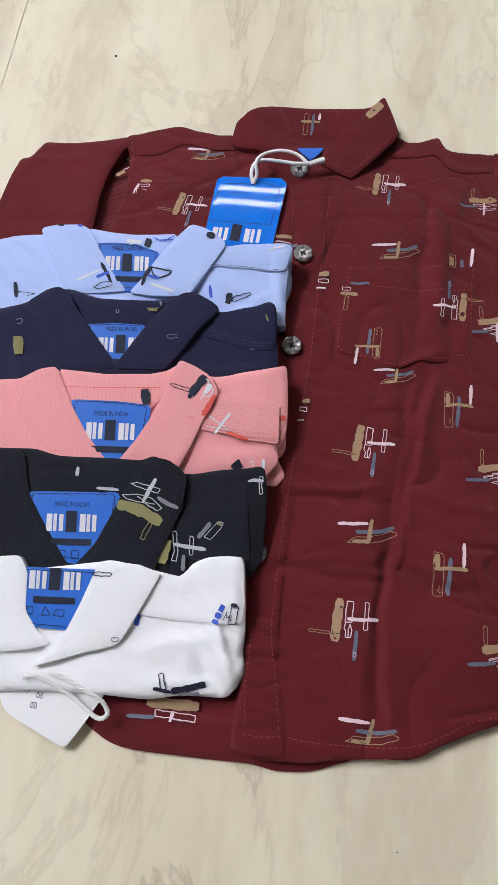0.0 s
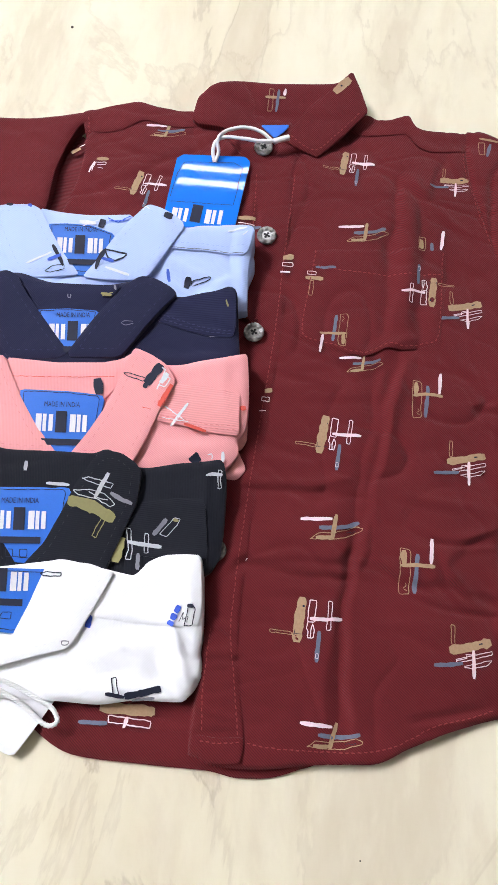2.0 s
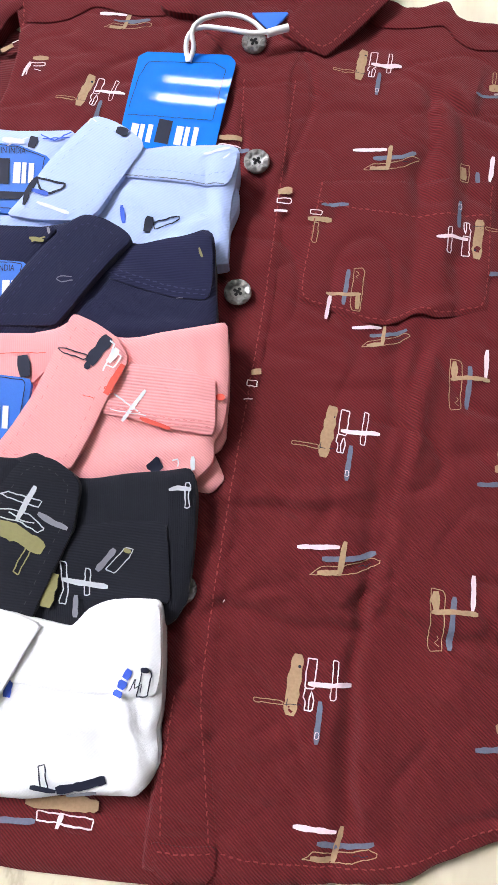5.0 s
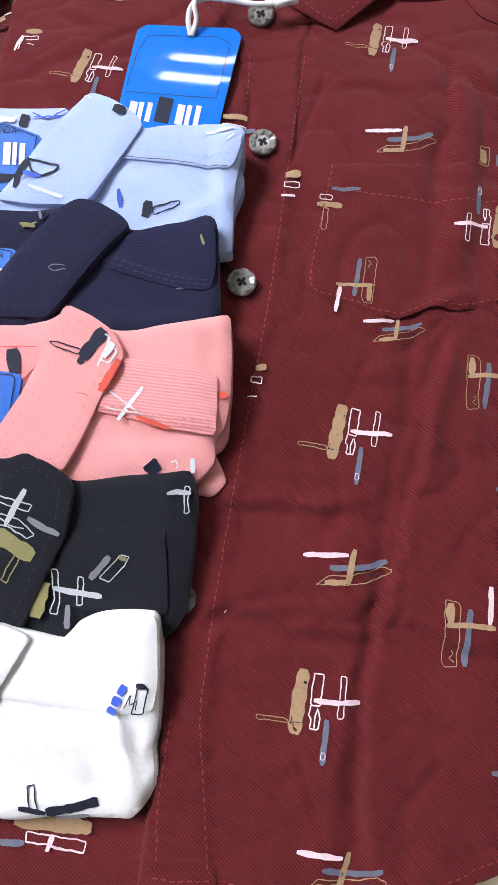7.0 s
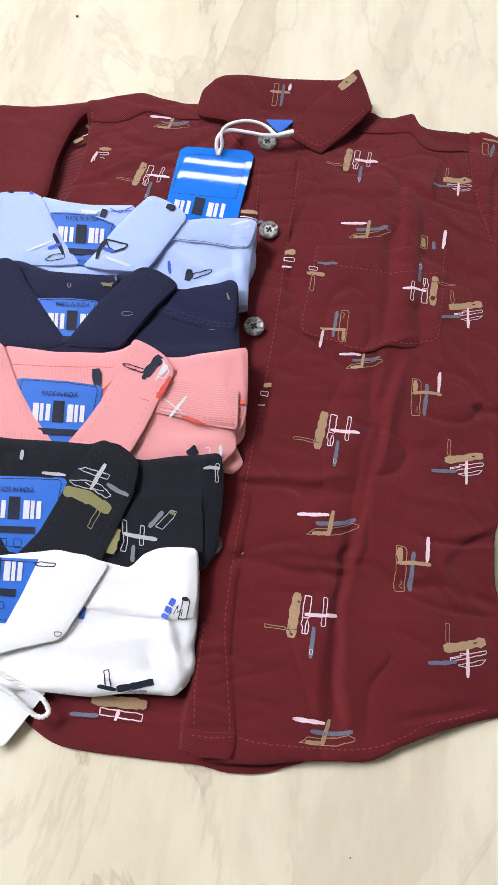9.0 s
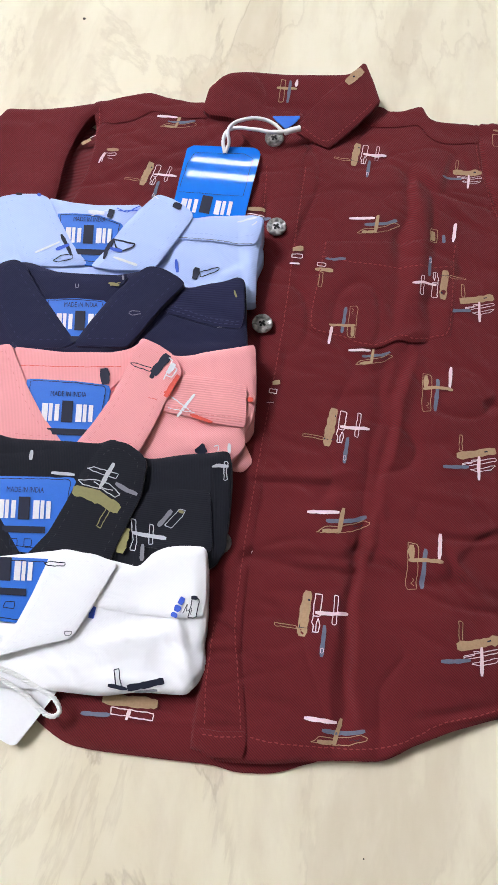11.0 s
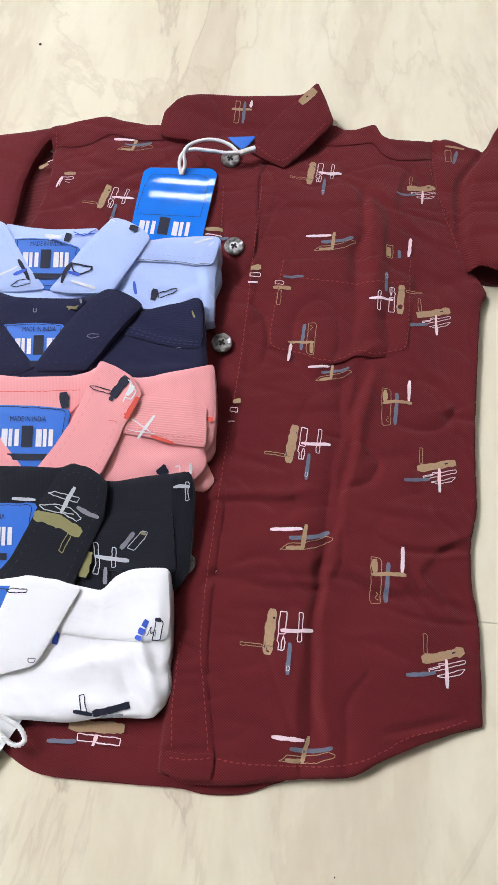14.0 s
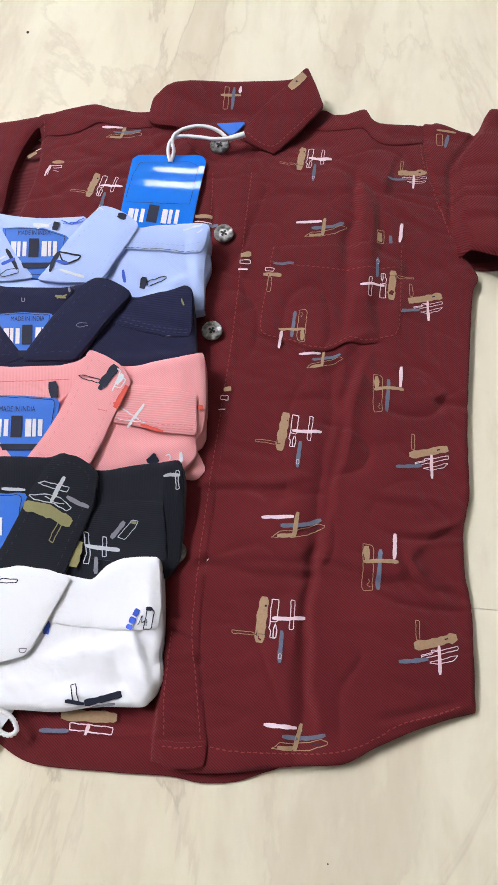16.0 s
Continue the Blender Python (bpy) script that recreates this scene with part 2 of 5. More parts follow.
def panel(name, points, height, mat, parent, label="", step=4.0, edge=2.0, drop=1.2, under=None, soft=True, pad=0.0):
    """A piece of cloth or card with a soft outline: its upper face follows height(x, y), rounds off by drop within edge of its
    border, and its rim goes down to under (mm). Returns the object."""
    line = cornered(points) if soft == "corners" else curve(points) if soft else np.array(points, float)
    rim = resample(line, step * 0.8)
    lo, hi = rim.min(0), rim.max(0)
    gx, gy = np.meshgrid(np.arange(lo[0], hi[0], step), np.arange(lo[1], hi[1], step * 0.87))
    gx = gx + (np.arange(gx.shape[0])[:, None] % 2) * step * 0.5
    grid = np.stack([gx.ravel(), gy.ravel()], 1)
    grid = grid[inside(grid, rim)]
    rings = [rim]
    far = distance(grid, rim)
    inner = grid[far > max(step * 0.55, 0.0)]
    pts = np.vstack(rings + [inner])
    n = len(rim)
    res = geometry.delaunay_2d_cdt([Vector(p) for p in pts], [(i, (i + 1) % n) for i in range(n)], [], 1, 1e-5)
    verts, faces = np.array([tuple(v) for v in res[0]]), res[2]
    d = distance(verts, rim)
    k = np.sqrt(np.clip(1 - (1 - np.clip(d / edge, 0, 1)) ** 2, 0, 1))
    z = np.array([height(x, y) for x, y in verts]) - drop * (1 - k)
    bm = bmesh.new()
    vs = [bm.verts.new((x * MM, y * MM, zz * MM)) for (x, y), zz in zip(verts, z)]
    border = {}
    for f in faces:
        try:
            face = bm.faces.new([vs[i] for i in f])
            if face.calc_area() > 0 and face.normal.z < 0:
                face.normal_flip()
        except ValueError:
            pass
    bm.normal_update()
    for f in bm.faces:
        if f.normal.z < 0:
            f.normal_flip()
    edges = [e for e in bm.edges if len(e.link_faces) == 1]
    if drop < 2.5:
        for e in edges:
            e.smooth = False
    new_edges = bmesh.ops.extrude_edge_only(bm, edges=edges)["geom"]
    for g in new_edges:
        if isinstance(g, bmesh.types.BMVert):
            x, y, zz = g.co
            g.co.z = (under(x / MM, y / MM) if callable(under) else under) * MM if under is not None else zz - 1.0 * MM
            g.co.z = min(g.co.z, zz - 0.2 * MM)
    bmesh.ops.recalc_face_normals(bm, faces=bm.faces)
    return part(name, bm, mat, parent, label)


def ribbon(bm, pts, width, height, lift=0.35, slot=0, closed=False, soft=False, rough=True):
    """A flat painted or stitched stroke that lies on the surface height(x, y)."""
    line = np.array(pts, float)
    if soft:
        line = curve(line, closed)
    line = resample(line, 1.6 if width > 0.9 else 1.1, closed)
    if closed:
        line = np.vstack([line, line[:1]])
    way = np.gradient(line, axis=0)
    way /= np.maximum(np.linalg.norm(way, axis=1, keepdims=True), 1e-9)
    side = np.stack([-way[:, 1], way[:, 0]], 1)
    rows = []
    total = len(line) - 1
    for i, (p, s) in enumerate(zip(line, side)):
        w = width * 0.5 if not rough else width * (0.5 + 0.15 * noise.noise((p[0] * 0.35, p[1] * 0.35, 3.1)) + 0.07 * noise.noise((p[0] * 1.7, p[1] * 1.7, 1.1)))
        p = p + s * rough * ((0.10 + 0.05 * min(width, 4)) * noise.noise((p[0] * 0.35, p[1] * 0.35, 7.7)) + (0.32 * noise.noise((p[0] * 0.55, p[1] * 0.55, 2.3)) if width < 0.9 else 0.0))
        if rough and not closed and width > 1.0:
            end = min(i, total - i)
            w *= ((0.6, 0.92) if width < 2.6 or total > 9 and width > 4 else (0.78, 1.0))[end] if end < 2 else 1.0
        k = max(1, int(width / 2.5))
        row = []
        for j in range(k + 1):
            q = p + s * w * (2 * j / k - 1)
            row.append(bm.verts.new((q[0] * MM, q[1] * MM, (height(*q) + lift) * MM)))
        rows.append(row)
    for r0, r1 in zip(rows, rows[1:]):
        for j in range(len(r0) - 1):
            f = bm.faces.new((r0[j], r1[j], r1[j + 1], r0[j + 1]))
            f.material_index = slot
    return bm


def upright(bm):
    bm.normal_update()
    for f in bm.faces:
        if f.normal.z < 0:
            f.normal_flip()
    return bm


def strokes(name, height, mats, parent, lines, at=(0, 0), turn=0.0, size=1.0, label="", lift=0.35, rough=True):
    """One printed motif: lines of (slot, width, points, closed). Each stroke is a piece; the first one carries the others."""
    c, s = math.cos(radians(turn)), math.sin(radians(turn))
    first = None
    for k, (slot, width, pts, closed) in enumerate(lines):
        placed = [(at[0] + size * (c * x - s * y), at[1] + size * (s * x + c * y)) for x, y in pts]
        bm = ribbon(bmesh.new(), placed, width * size * (0.74 if width < 0.9 else 1.0), height, lift + 0.04 * k, 0, closed, rough=rough)
        deep = parent.parent is not None
        ob = part(name if first is None or deep else "stroke", upright(bm), mats[slot], parent if first is None or deep else first, label if first is None else "")
        first = first or ob
    return first


def tube(name, pts, radius, mat, parent, label="", n=8, twist=False):
    line = [Vector(p) * MM for p in pts]
    cu = bpy.data.curves.new(name, "CURVE")
    cu.dimensions, cu.bevel_depth, cu.bevel_resolution, cu.resolution_u = "3D", radius * MM, 3, 8
    sp = cu.splines.new("BEZIER")
    sp.bezier_points.add(len(line) - 1)
    for b, p in zip(sp.bezier_points, line):
        b.co, b.handle_left_type, b.handle_right_type = p, "AUTO", "AUTO"
    cu.use_fill_caps = True
    ob = new(name, cu)
    mesh = bpy.data.meshes.new_from_object(ob)
    bpy.data.objects.remove(ob)
    mesh.polygons.foreach_set("use_smooth", [True] * len(mesh.polygons))
    mesh.materials.clear()
    return link(name, mesh, mat, parent, label)


def cord(pts, radius, parent, pitch=5.0):
    """A cord of three twisted strands along the points (mm)."""
    p = np.array(pts, float)
    flat = [curve(p[:, k : k + 2], False, 8) for k in (0, 1)]
    line = np.stack([flat[0][:, 0], flat[0][:, 1], flat[1][:, 1]], 1)
    far = np.r_[0, np.cumsum(np.linalg.norm(np.diff(line, axis=0), axis=1))]
    s = np.arange(0, far[-1], 0.7)
    line = np.stack([np.interp(s, far, line[:, k]) for k in range(3)], 1)
    way = np.gradient(line, axis=0)
    way /= np.linalg.norm(way, axis=1, keepdims=True)
    side = np.cross(way, (0, 0, 1.0))
    side /= np.maximum(np.linalg.norm(side, axis=1, keepdims=True), 1e-6)
    up = np.cross(side, way)
    bm = bmesh.new()
    for strand in range(3):
        rings = []
        for c, u, v, d in zip(line, side, up, s):
            a = 2 * math.pi * (d / pitch + strand / 3)
            mid = c + 0.52 * radius * (math.cos(a) * u + math.sin(a) * v)
            rings.append([bm.verts.new((mid + 0.6 * radius * (math.cos(b) * u + math.sin(b) * v)) * MM) for b in np.arange(7) * 2 * math.pi / 7])
        for r0, r1 in zip(rings, rings[1:]):
            for k in range(7):
                bm.faces.new((r0[k], r0[(k + 1) % 7], r1[(k + 1) % 7], r1[k]))
        bm.faces.new(rings[0])
        bm.faces.new(rings[-1])
    bmesh.ops.recalc_face_normals(bm, faces=bm.faces)
    return part("cord", bm, CORD, parent, "twisted white cord")


def box(bm, x0, y0, z0, x1, y1, z1, bevel=0.0):
    r = bmesh.ops.create_cube(bm, size=1.0, matrix=Matrix.LocRotScale(((x0 + x1) / 2, (y0 + y1) / 2, (z0 + z1) / 2), None, (x1 - x0, y1 - y0, z1 - z0)))
    if bevel:
        edges = {e for v in r["verts"] for e in v.link_edges}
        bmesh.ops.bevel(bm, geom=list(edges), offset=bevel, segments=2, affect="EDGES")
    return bm


def step01(t):
    t = min(max(t, 0.0), 1.0)
    return t * t * (3 - 2 * t)


def wrinkles(x, y, seed, size=1.0):
    """Thin winding furrows, in patches, as worn into handled cloth."""
    a = abs(noise.noise((x * 0.016 / size, y * 0.034 / size, seed)))
    b = abs(noise.noise((x * 0.036 / size + 7, y * 0.021 / size, seed + 3)))
    patch = step01(0.5 + 1.6 * noise.noise((x * 0.013, y * 0.013, seed + 8)))
    return -(0.9 * math.exp(-((a / 0.055) ** 2)) * patch + 0.7 * math.exp(-((b / 0.06) ** 2)) * (1 - patch))


def crease(x, y, x0, y0, x1, y1, amp, width):
    """A fold line from one point to another: a ridge (or a furrow, with a negative height) whose two sides lie at unlike heights."""
    wx, wy = x1 - x0, y1 - y0
    long = math.hypot(wx, wy)
    side = ((x - x0) * wy - (y - y0) * wx) / long
    if abs(side) > 5 * width:
        return 0.0
    s = ((x - x0) * wx + (y - y0) * wy) / (long * long)
    past = max(-s, s - 1, 0) * long
    if past > 4 * width:
        return 0.0
    side += 0.6 * width * noise.noise((x * 0.06, y * 0.06, 2.2)) + min(3.0, 0.08 * long) * noise.noise((x * 0.028, y * 0.028, x0 * 0.1))
    fade = math.exp(-((past / (1.5 * width)) ** 2)) * (0.55 + 0.45 * math.sin(math.pi * min(max(s, 0), 1)))
    return amp * fade * (0.75 * math.exp(-((side / width) ** 2)) + 0.5 * math.tanh(side / width) * math.exp(-((side / (2.6 * width)) ** 2)))


# ---- the room ----
floor = tagged(new("floor"), "cream marble-look polished tile floor with beige veins", "floor", kind="structure")
TILE, X0, Y0 = 0.6, -0.226, -0.135
tile_bm = bmesh.new()
box(tile_bm, 0.00025, 0.00025, -0.012, TILE - 0.00025, TILE - 0.00025, 0.0, 0.0002)
tile_mesh = bpy.data.meshes.new("tile")
tile_bm.to_mesh(tile_mesh)
tile_bm.free()
tile_mesh.materials.append(MARBLE)
bed = bmesh.new()
box(bed, -3.0, -3.0, -0.05, 3.6, 4.2, -0.0008)
part("joint_bed", bed, GROUT, floor, smooth=False)
for i in range(-4, 6):
    for j in range(-4, 7):
        tile = new("tile", tile_mesh)
        tile.location = (X0 + i * TILE, Y0 + j * TILE, 0)
        tile.parent = floor

# unseen walls and ceiling, added to close the room and limit fill light
XA, XB, YA, YB, HIGH = -2.6, 3.3, -2.5, 4.0, 2.75
for name, a in (("wall_west", (XA - 0.15, YA, 0, XA, YB, HIGH)), ("wall_east", (XB, YA, 0, XB + 0.15, YB, HIGH)),
                ("wall_south", (XA - 0.15, YA - 0.15, 0, XB + 0.15, YA, HIGH)), ("wall_north", (XA - 0.15, YB, 0, XB + 0.15, YB + 0.15, HIGH))):
    bm = box(bmesh.new(), *a)
    tagged(part(name, bm, WALL, None, smooth=False), "unseen plain wall, grey to hold back bounced light", "wall", kind="structure")
bm = box(bmesh.new(), XA - 0.15, YA - 0.15, HIGH, XB + 0.15, YB + 0.15, HIGH + 0.12)
tagged(part("ceiling", bm, WALL, None, smooth=False), "unseen plain ceiling with strip lights, grey to hold back bounced light", "ceiling", kind="structure")


def ceiling_light(x, y, w, d):
    ob = thing("ceiling_light", (x, y, HIGH), "white ceiling light, out of view, switched on", "ceiling light", "ceiling lights")
    bm = bmesh.new()
    for a in ((x - w / 2, y - d / 2, x + w / 2, y - d / 2 + 0.02), (x - w / 2, y + d / 2 - 0.02, x + w / 2, y + d / 2),
              (x - w / 2, y - d / 2 + 0.02, x - w / 2 + 0.02, y + d / 2 - 0.02), (x + w / 2 - 0.02, y - d / 2 + 0.02, x + w / 2, y + d / 2 - 0.02)):
        box(bm, a[0], a[1], HIGH - 0.06, a[2], a[3], HIGH - 0.002)
    part("frame", bm, WALL, ob, smooth=False)
    bm = box(bmesh.new(), x - w / 2 + 0.021, y - d / 2 + 0.021, HIGH - 0.05, x + w / 2 - 0.021, y + d / 2 - 0.021, HIGH - 0.01)
    # only the added left panel is deeper than 1 m
    part("diffuser", bm, BRIGHT_LAMP if d > 1 else LAMP, ob, "glowing white diffuser", smooth=False)
    return ob


for x, y, w, d in LIGHTS:
    ceiling_light(x, y, w, d)


# ---- the maroon shirt, spread on the floor ----
def body_z(x, y):
    z = 4.5 + 6.0 * step01((y + 215) / 110) - 2.5 * step01((y - 95) / 60) - 3.0 * step01((x - 95) / 45)
    z += 1.6 * noise.noise((x * 0.012, y * 0.012, 0.3)) + 1.3 * noise.noise((x * 0.03, y * 0.022, 5.0)) + 0.45 * noise.noise((x * 0.07, y * 0.10, 9.0)) + 0.22 * abs(noise.noise((x * 0.11, y * 0.16, 4.0)))
    for c in FOLDS:
        z += crease(x, y, *c[:4], c[4] * 1.35, c[5] * 0.5)
    for c in CREASES:
        z += crease(x, y, *c)
    z += 1.7 * wrinkles(x, y, 1.4) + 0.9 * wrinkles(x, y, 5.2, 0.55)
    # the upper front with its placket lies over the lower front, which shows a fold above its hem
    low = step01((-130 - y) / 40)
    z += 3.2 * step01((x + 6) / 2) * low - 3.0 * step01((-4.4 - x) / 1.6) * low
    z += crease(x, y, -78, -213, -6, -208, 2.4, 1.8) + crease(x, y, -70, -205, -20, -203, -1.0, 1.6)
    return max(z, 1.6)


SOFT_LONG = [
    (74, 112, 72, 20, -1.6, 6), (72, 20, 68, -48, -1.3, 6), (68, -48, 64, -118, -1.5, 5), (64, -118, 65, -212, -1.4, 4), (86, 110, 84, 20, 1.6, 9), (82, -5, 76, -60, 1.8, 8), (58, -118, 59, -205, 0.7, 6),
    (7, -126, 69, -129, -1.2, 4), (69, -129, 138, -124, -1, 5), (20, -133, 70, -137, 0.7, 5), (66, -112, 92, -128, -1.4, 4), (100, -118, 121, -138, -1.3, 5), (121, -138, 140, -140, -1, 5),
]
SOFT_CROSS = [
    (104, -112, 128, -132, 1.2, 6), (33, -36, 75, -31, -0.8, 4), (8, -88, 66, -85, -1, 4), (12, -82, 62, -78, 0.6, 5), (104, -1, 142, -31, -0.9, 5), (66, -20, 74, -50, -0.8, 4), (80, 112, 88, 96, -1.3, 5),
    (88, 96, 90, 74, -1.2, 4), (95, 120, 92, 100, 1.2, 5), (110, -60, 138, -70, -0.8, 5), (118, -100, 137, -92, 1, 5), (124, -108, 140, -104, -1, 4), (100, 60, 128, 52, -0.8, 6),
]
SOFT_SIDE = [
    (20, -168, 60, -172, 0.5, 8), (95, -195, 135, -183, 0.9, 5), (18, -92, 60, -99, -0.5, 4), (14, -70, 58, -66, 0.5, 4), (78, -60, 110, -52, -0.6, 4), (92, -80, 134, -84, 0.7, 4), (20, -142, 52, -138, -0.5, 3),
    (70, -150, 110, -143, 0.6, 5), (16, -30, 58, -22, 0.5, 4), (18, -20, 52, -15, -0.6, 4), (112, -30, 138, -20, 0.6, 4), (30, 95, 62, 88, -0.4, 5), (94, 96, 112, 84, 0.7, 5),
]
SOFT_EDGE = [
    (-6, -195, 14, -200, 0.8, 3), (-4, -207, 18, -205, -0.8, 2.5), (-4, -140, 10, -132, 0.6, 4), (-8, -60, 12, -66, 0.5, 4), (0, -40, 14, -44, -0.5, 3), (-70, -212, -10, -213, -0.9, 3), (-60, -199, -20, -198, 0.7, 4),
    (-90, 110, -70, 60, 0.8, 8), (-40, 128, -60, 90, -0.9, 6), (30, 130, 60, 135, -0.8, 6),
]
FOLDS = SOFT_LONG + SOFT_CROSS + SOFT_SIDE + SOFT_EDGE

# the sharper fold lines: the long one below the pocket, those across it, and the swirl at the side
SHARP_LONG = [
    (75, 117, 75, 89, -1.6, 2.6), (75, 89, 77, 50, -1.4, 2.6), (77, 50, 75, 26, -1, 2.2), (81, -6, 75, -36, -4.4, 3), (75, -36, 71, -69, -3.8, 2.8), (71, -69, 69.6, -95, -3.2, 2.4), (69.6, -95, 63.4, -122, -3.2, 2.4),
    (63.4, -122, 62, -153, -2.6, 2.4), (62, -153, 65, -182, -2.4, 2.4), (65, -182, 71, -208, -2.2, 2.4), (5.5, -87, 35, -85, -1.2, 2), (35, -85, 68.6, -79, -1.2, 2), (8, -128, 36, -121, -1.2, 1.9), (36, -121, 63, -121, -1.3, 1.9),
]
SHARP_CROSS = [
    (63, -121, 84, -122, -1.6, 1.9), (84, -122, 103, -127, -1.4, 1.9), (58, -120, 72, -108, -1.8, 1.7), (107, -112.6, 112.4, -122.4, -2.8, 2.2), (112.4, -122.4, 121.7, -129.4, -2.8, 2.2), (121.7, -129.4, 142.7, -132.4, -2.4, 2.4), (110, -122.6, 124, -102.6, -1.6, 2.2),
    (124, -102.6, 140, -93, -1.5, 2), (64, 99, 81, 97.5, -1.2, 2.4), (78, 108, 90, 100, -1.2, 2.4), (126, -28.5, 139, -29.7, -2.2, 1.7), (100, -190, 132, -182, -1.6, 1.8), (26, -8, 52, -14, -1.1, 1.8), (90, -6, 128, -14, -1, 2),
]
SHARP_SIDE = [
    (12, -22, 44, -27, -1, 1.7), (14, -62, 40, -67, -0.9, 1.6), (84, -84, 118, -88, -0.9, 1.8), (12, -146, 30, -150, -0.9, 1.6), (88, -150, 112, -158, -0.9, 1.8), (-4, -100, 8, -106, -1, 1.6), (-2, -160, 12, -166, -1, 1.6),
    (-4, -176, 8, -180, -0.9, 1.6), (16, -190, 48, -194, -0.9, 1.8), (96, 88, 120, 76, -1, 2), (20, 90, 60, 97, -0.8, 2.2), (104, 130, 112, 112, -1, 2), (-100, 120, -80, 112, -1, 2.2), (-112, 96, -92, 74, -1.2, 2.4),
]
CREASES = SHARP_LONG + SHARP_CROSS + SHARP_SIDE

shirt = thing("shirt", (0, 0, 0), "maroon printed twill kids shirt, spread flat on the tiled floor", "shirt")
SIDE_EDGE = [
    (54, 156), (66, 154), (79, 159), (84, 153.5), (98, 150.5), (114, 151), (122, 122),
    (128, 92), (136, 66), (147, 50), (144, 40), (142.7, 20), (141.5, -14), (141, -47),
    (142, -78), (139.2, -96), (139.7, -118.6), (143.3, -135),
]
HEM_EDGE = [
    (143.8, -156), (144.4, -172), (145.2, -182.6), (143.6, -184.2), (131, -188.3), (115, -194.5), (99.5, -202.6),
    (84, -211.6), (68.5, -213.8), (52.4, -216.2), (36.6, -219.6), (20, -221.5), (8, -222), (-3, -219),
    (-20, -220.5), (-40, -222), (-64, -224), (-80, -217),
]
BACK_EDGE = [
    (-112, -194), (-132, -186), (-136, -120), (-138, -30), (-134, 30), (-130, 50), (-125, 66),
    (-121, 84), (-119, 98), (-119, 112), (-121, 124), (-125, 139), (-118, 143), (-91, 150),
    (-76, 148), (-58, 149), (0, 150),
]
BODY = SIDE_EDGE + HEM_EDGE + BACK_EDGE
panel("front_panel", BODY, body_z, MAROON, shirt, "maroon twill with a woven diagonal rib", step=1.55, edge=2.2, drop=1.4, under=0.3)
# the back hem shows as a second layer below the front one
panel("back_panel", [(-90, -205), (-66, -225), (-25, -226), (4, -225), (18, -226.4), (34, -224.6), (46, -220), (54, -214), (0, -206)], lambda x, y: 3.0, MAROON, shirt, step=3, edge=2, under=0.2)


def over(f, lift):
    return lambda x, y: f(x, y) + lift


PLACKET_Z = over(body_z, 1.0)
panel("placket", [(-15, 119), (11, 123), (10, 108), (14, 50), (15, 3), (13, -50), (11, -110), (11.4, -160), (14.6, -182), (20.6, -210), (19.6, -219), (4, -221), (-1, -217), (-3.4, -205), (-4.4, -150), (-9, -60), (-12, 20), (-14, 90)],
      PLACKET_Z, MAROON, shirt, "button placket of the same maroon twill", step=1.55, edge=1.6, drop=0.6, under=1)
panel("placket_hem", [(-3.2, -209), (8, -209.4), (20.5, -207.4), (20.6, -214), (19.6, -219), (4, -221), (-0.3, -218)], over(PLACKET_Z, 1.3), MAROON, shirt, "turned-up hem of the placket", step=1.5, edge=1.0, drop=0.6, under=3, soft="corners")
panel("hem_band", [(20, -208), (33, -209), (52, -208.4), (67, -207), (79, -205), (90, -201.6), (99, -196.6), (110, -189.6), (126, -184.6), (139, -179), (140.6, -182), (133, -186.6), (116, -190.4), (103, -196.4), (93, -204.4), (84, -210.4), (74, -212), (55, -214), (40, -216), (20, -216)],
      over(body_z, 0.45), MAROON, shirt, step=2.6, edge=1.5, drop=0.5, under=1)


def pocket_z(x, y):
    return body_z(x, y) + 1.0 + crease(x, y, 60, -4, 88, 6, 1.8, 3) + crease(x, y, 88, 40, 84, 0, 0.8, 5)


panel("pocket", [(28, 57), (60, 61), (104, 67), (105, 58), (104.6, 33), (103.6, 7), (93, 3), (84, 0), (74, 0.4), (68, -3.4), (62, -6.4), (52, -6), (40, -2.6), (25, 0.4), (24.6, 20)], pocket_z, MAROON, shirt, "patch pocket of the same maroon twill", step=1.7, edge=0.8, drop=0.6, under=1, soft="corners")


# yoke, sleeves
def sleeve_right_z(x, y):
    # a flat strip along the seam, then a deep fold, then the rolled part with its cuff open
    valley = 130.5 + 4.0 * step01((80 - y) / 20) + 15.0 * step01((y - 118) / 34)
    roll = step01((x - valley) / 6)
    return body_z(112, y) + 1.4 + 10.0 * roll - 2.6 * math.exp(-((x - valley) / 2.2) ** 2) + 1.3 * math.sin((x - 140) * 0.13) * roll + crease(x, y, 142, 100, 175, 88, -1.2, 5) + crease(x, y, 146, 128, 176, 122, 1.2, 6) + 1.2 * noise.noise((x * 0.05, y * 0.04, 2))


def sleeve_right_rim(x, y):
    return 0.4 if y > 96 or x < 126 else sleeve_right_z(x, y) - 2.6


panel("sleeve", [(113.4, 151.4), (119, 154), (122, 155), (129, 153), (136, 150.4), (142, 149.4), (147, 150), (149, 154.4), (153, 157), (168, 153), (182, 108), (180, 72), (166, 58), (152, 56.6), (141.6, 59.2), (133, 61), (129.6, 68), (126, 89), (117, 119)], sleeve_right_z, MAROON, shirt,
      "short sleeve folded flat with its cuff open", step=1.9, edge=1.8, drop=1.6, under=sleeve_right_rim)
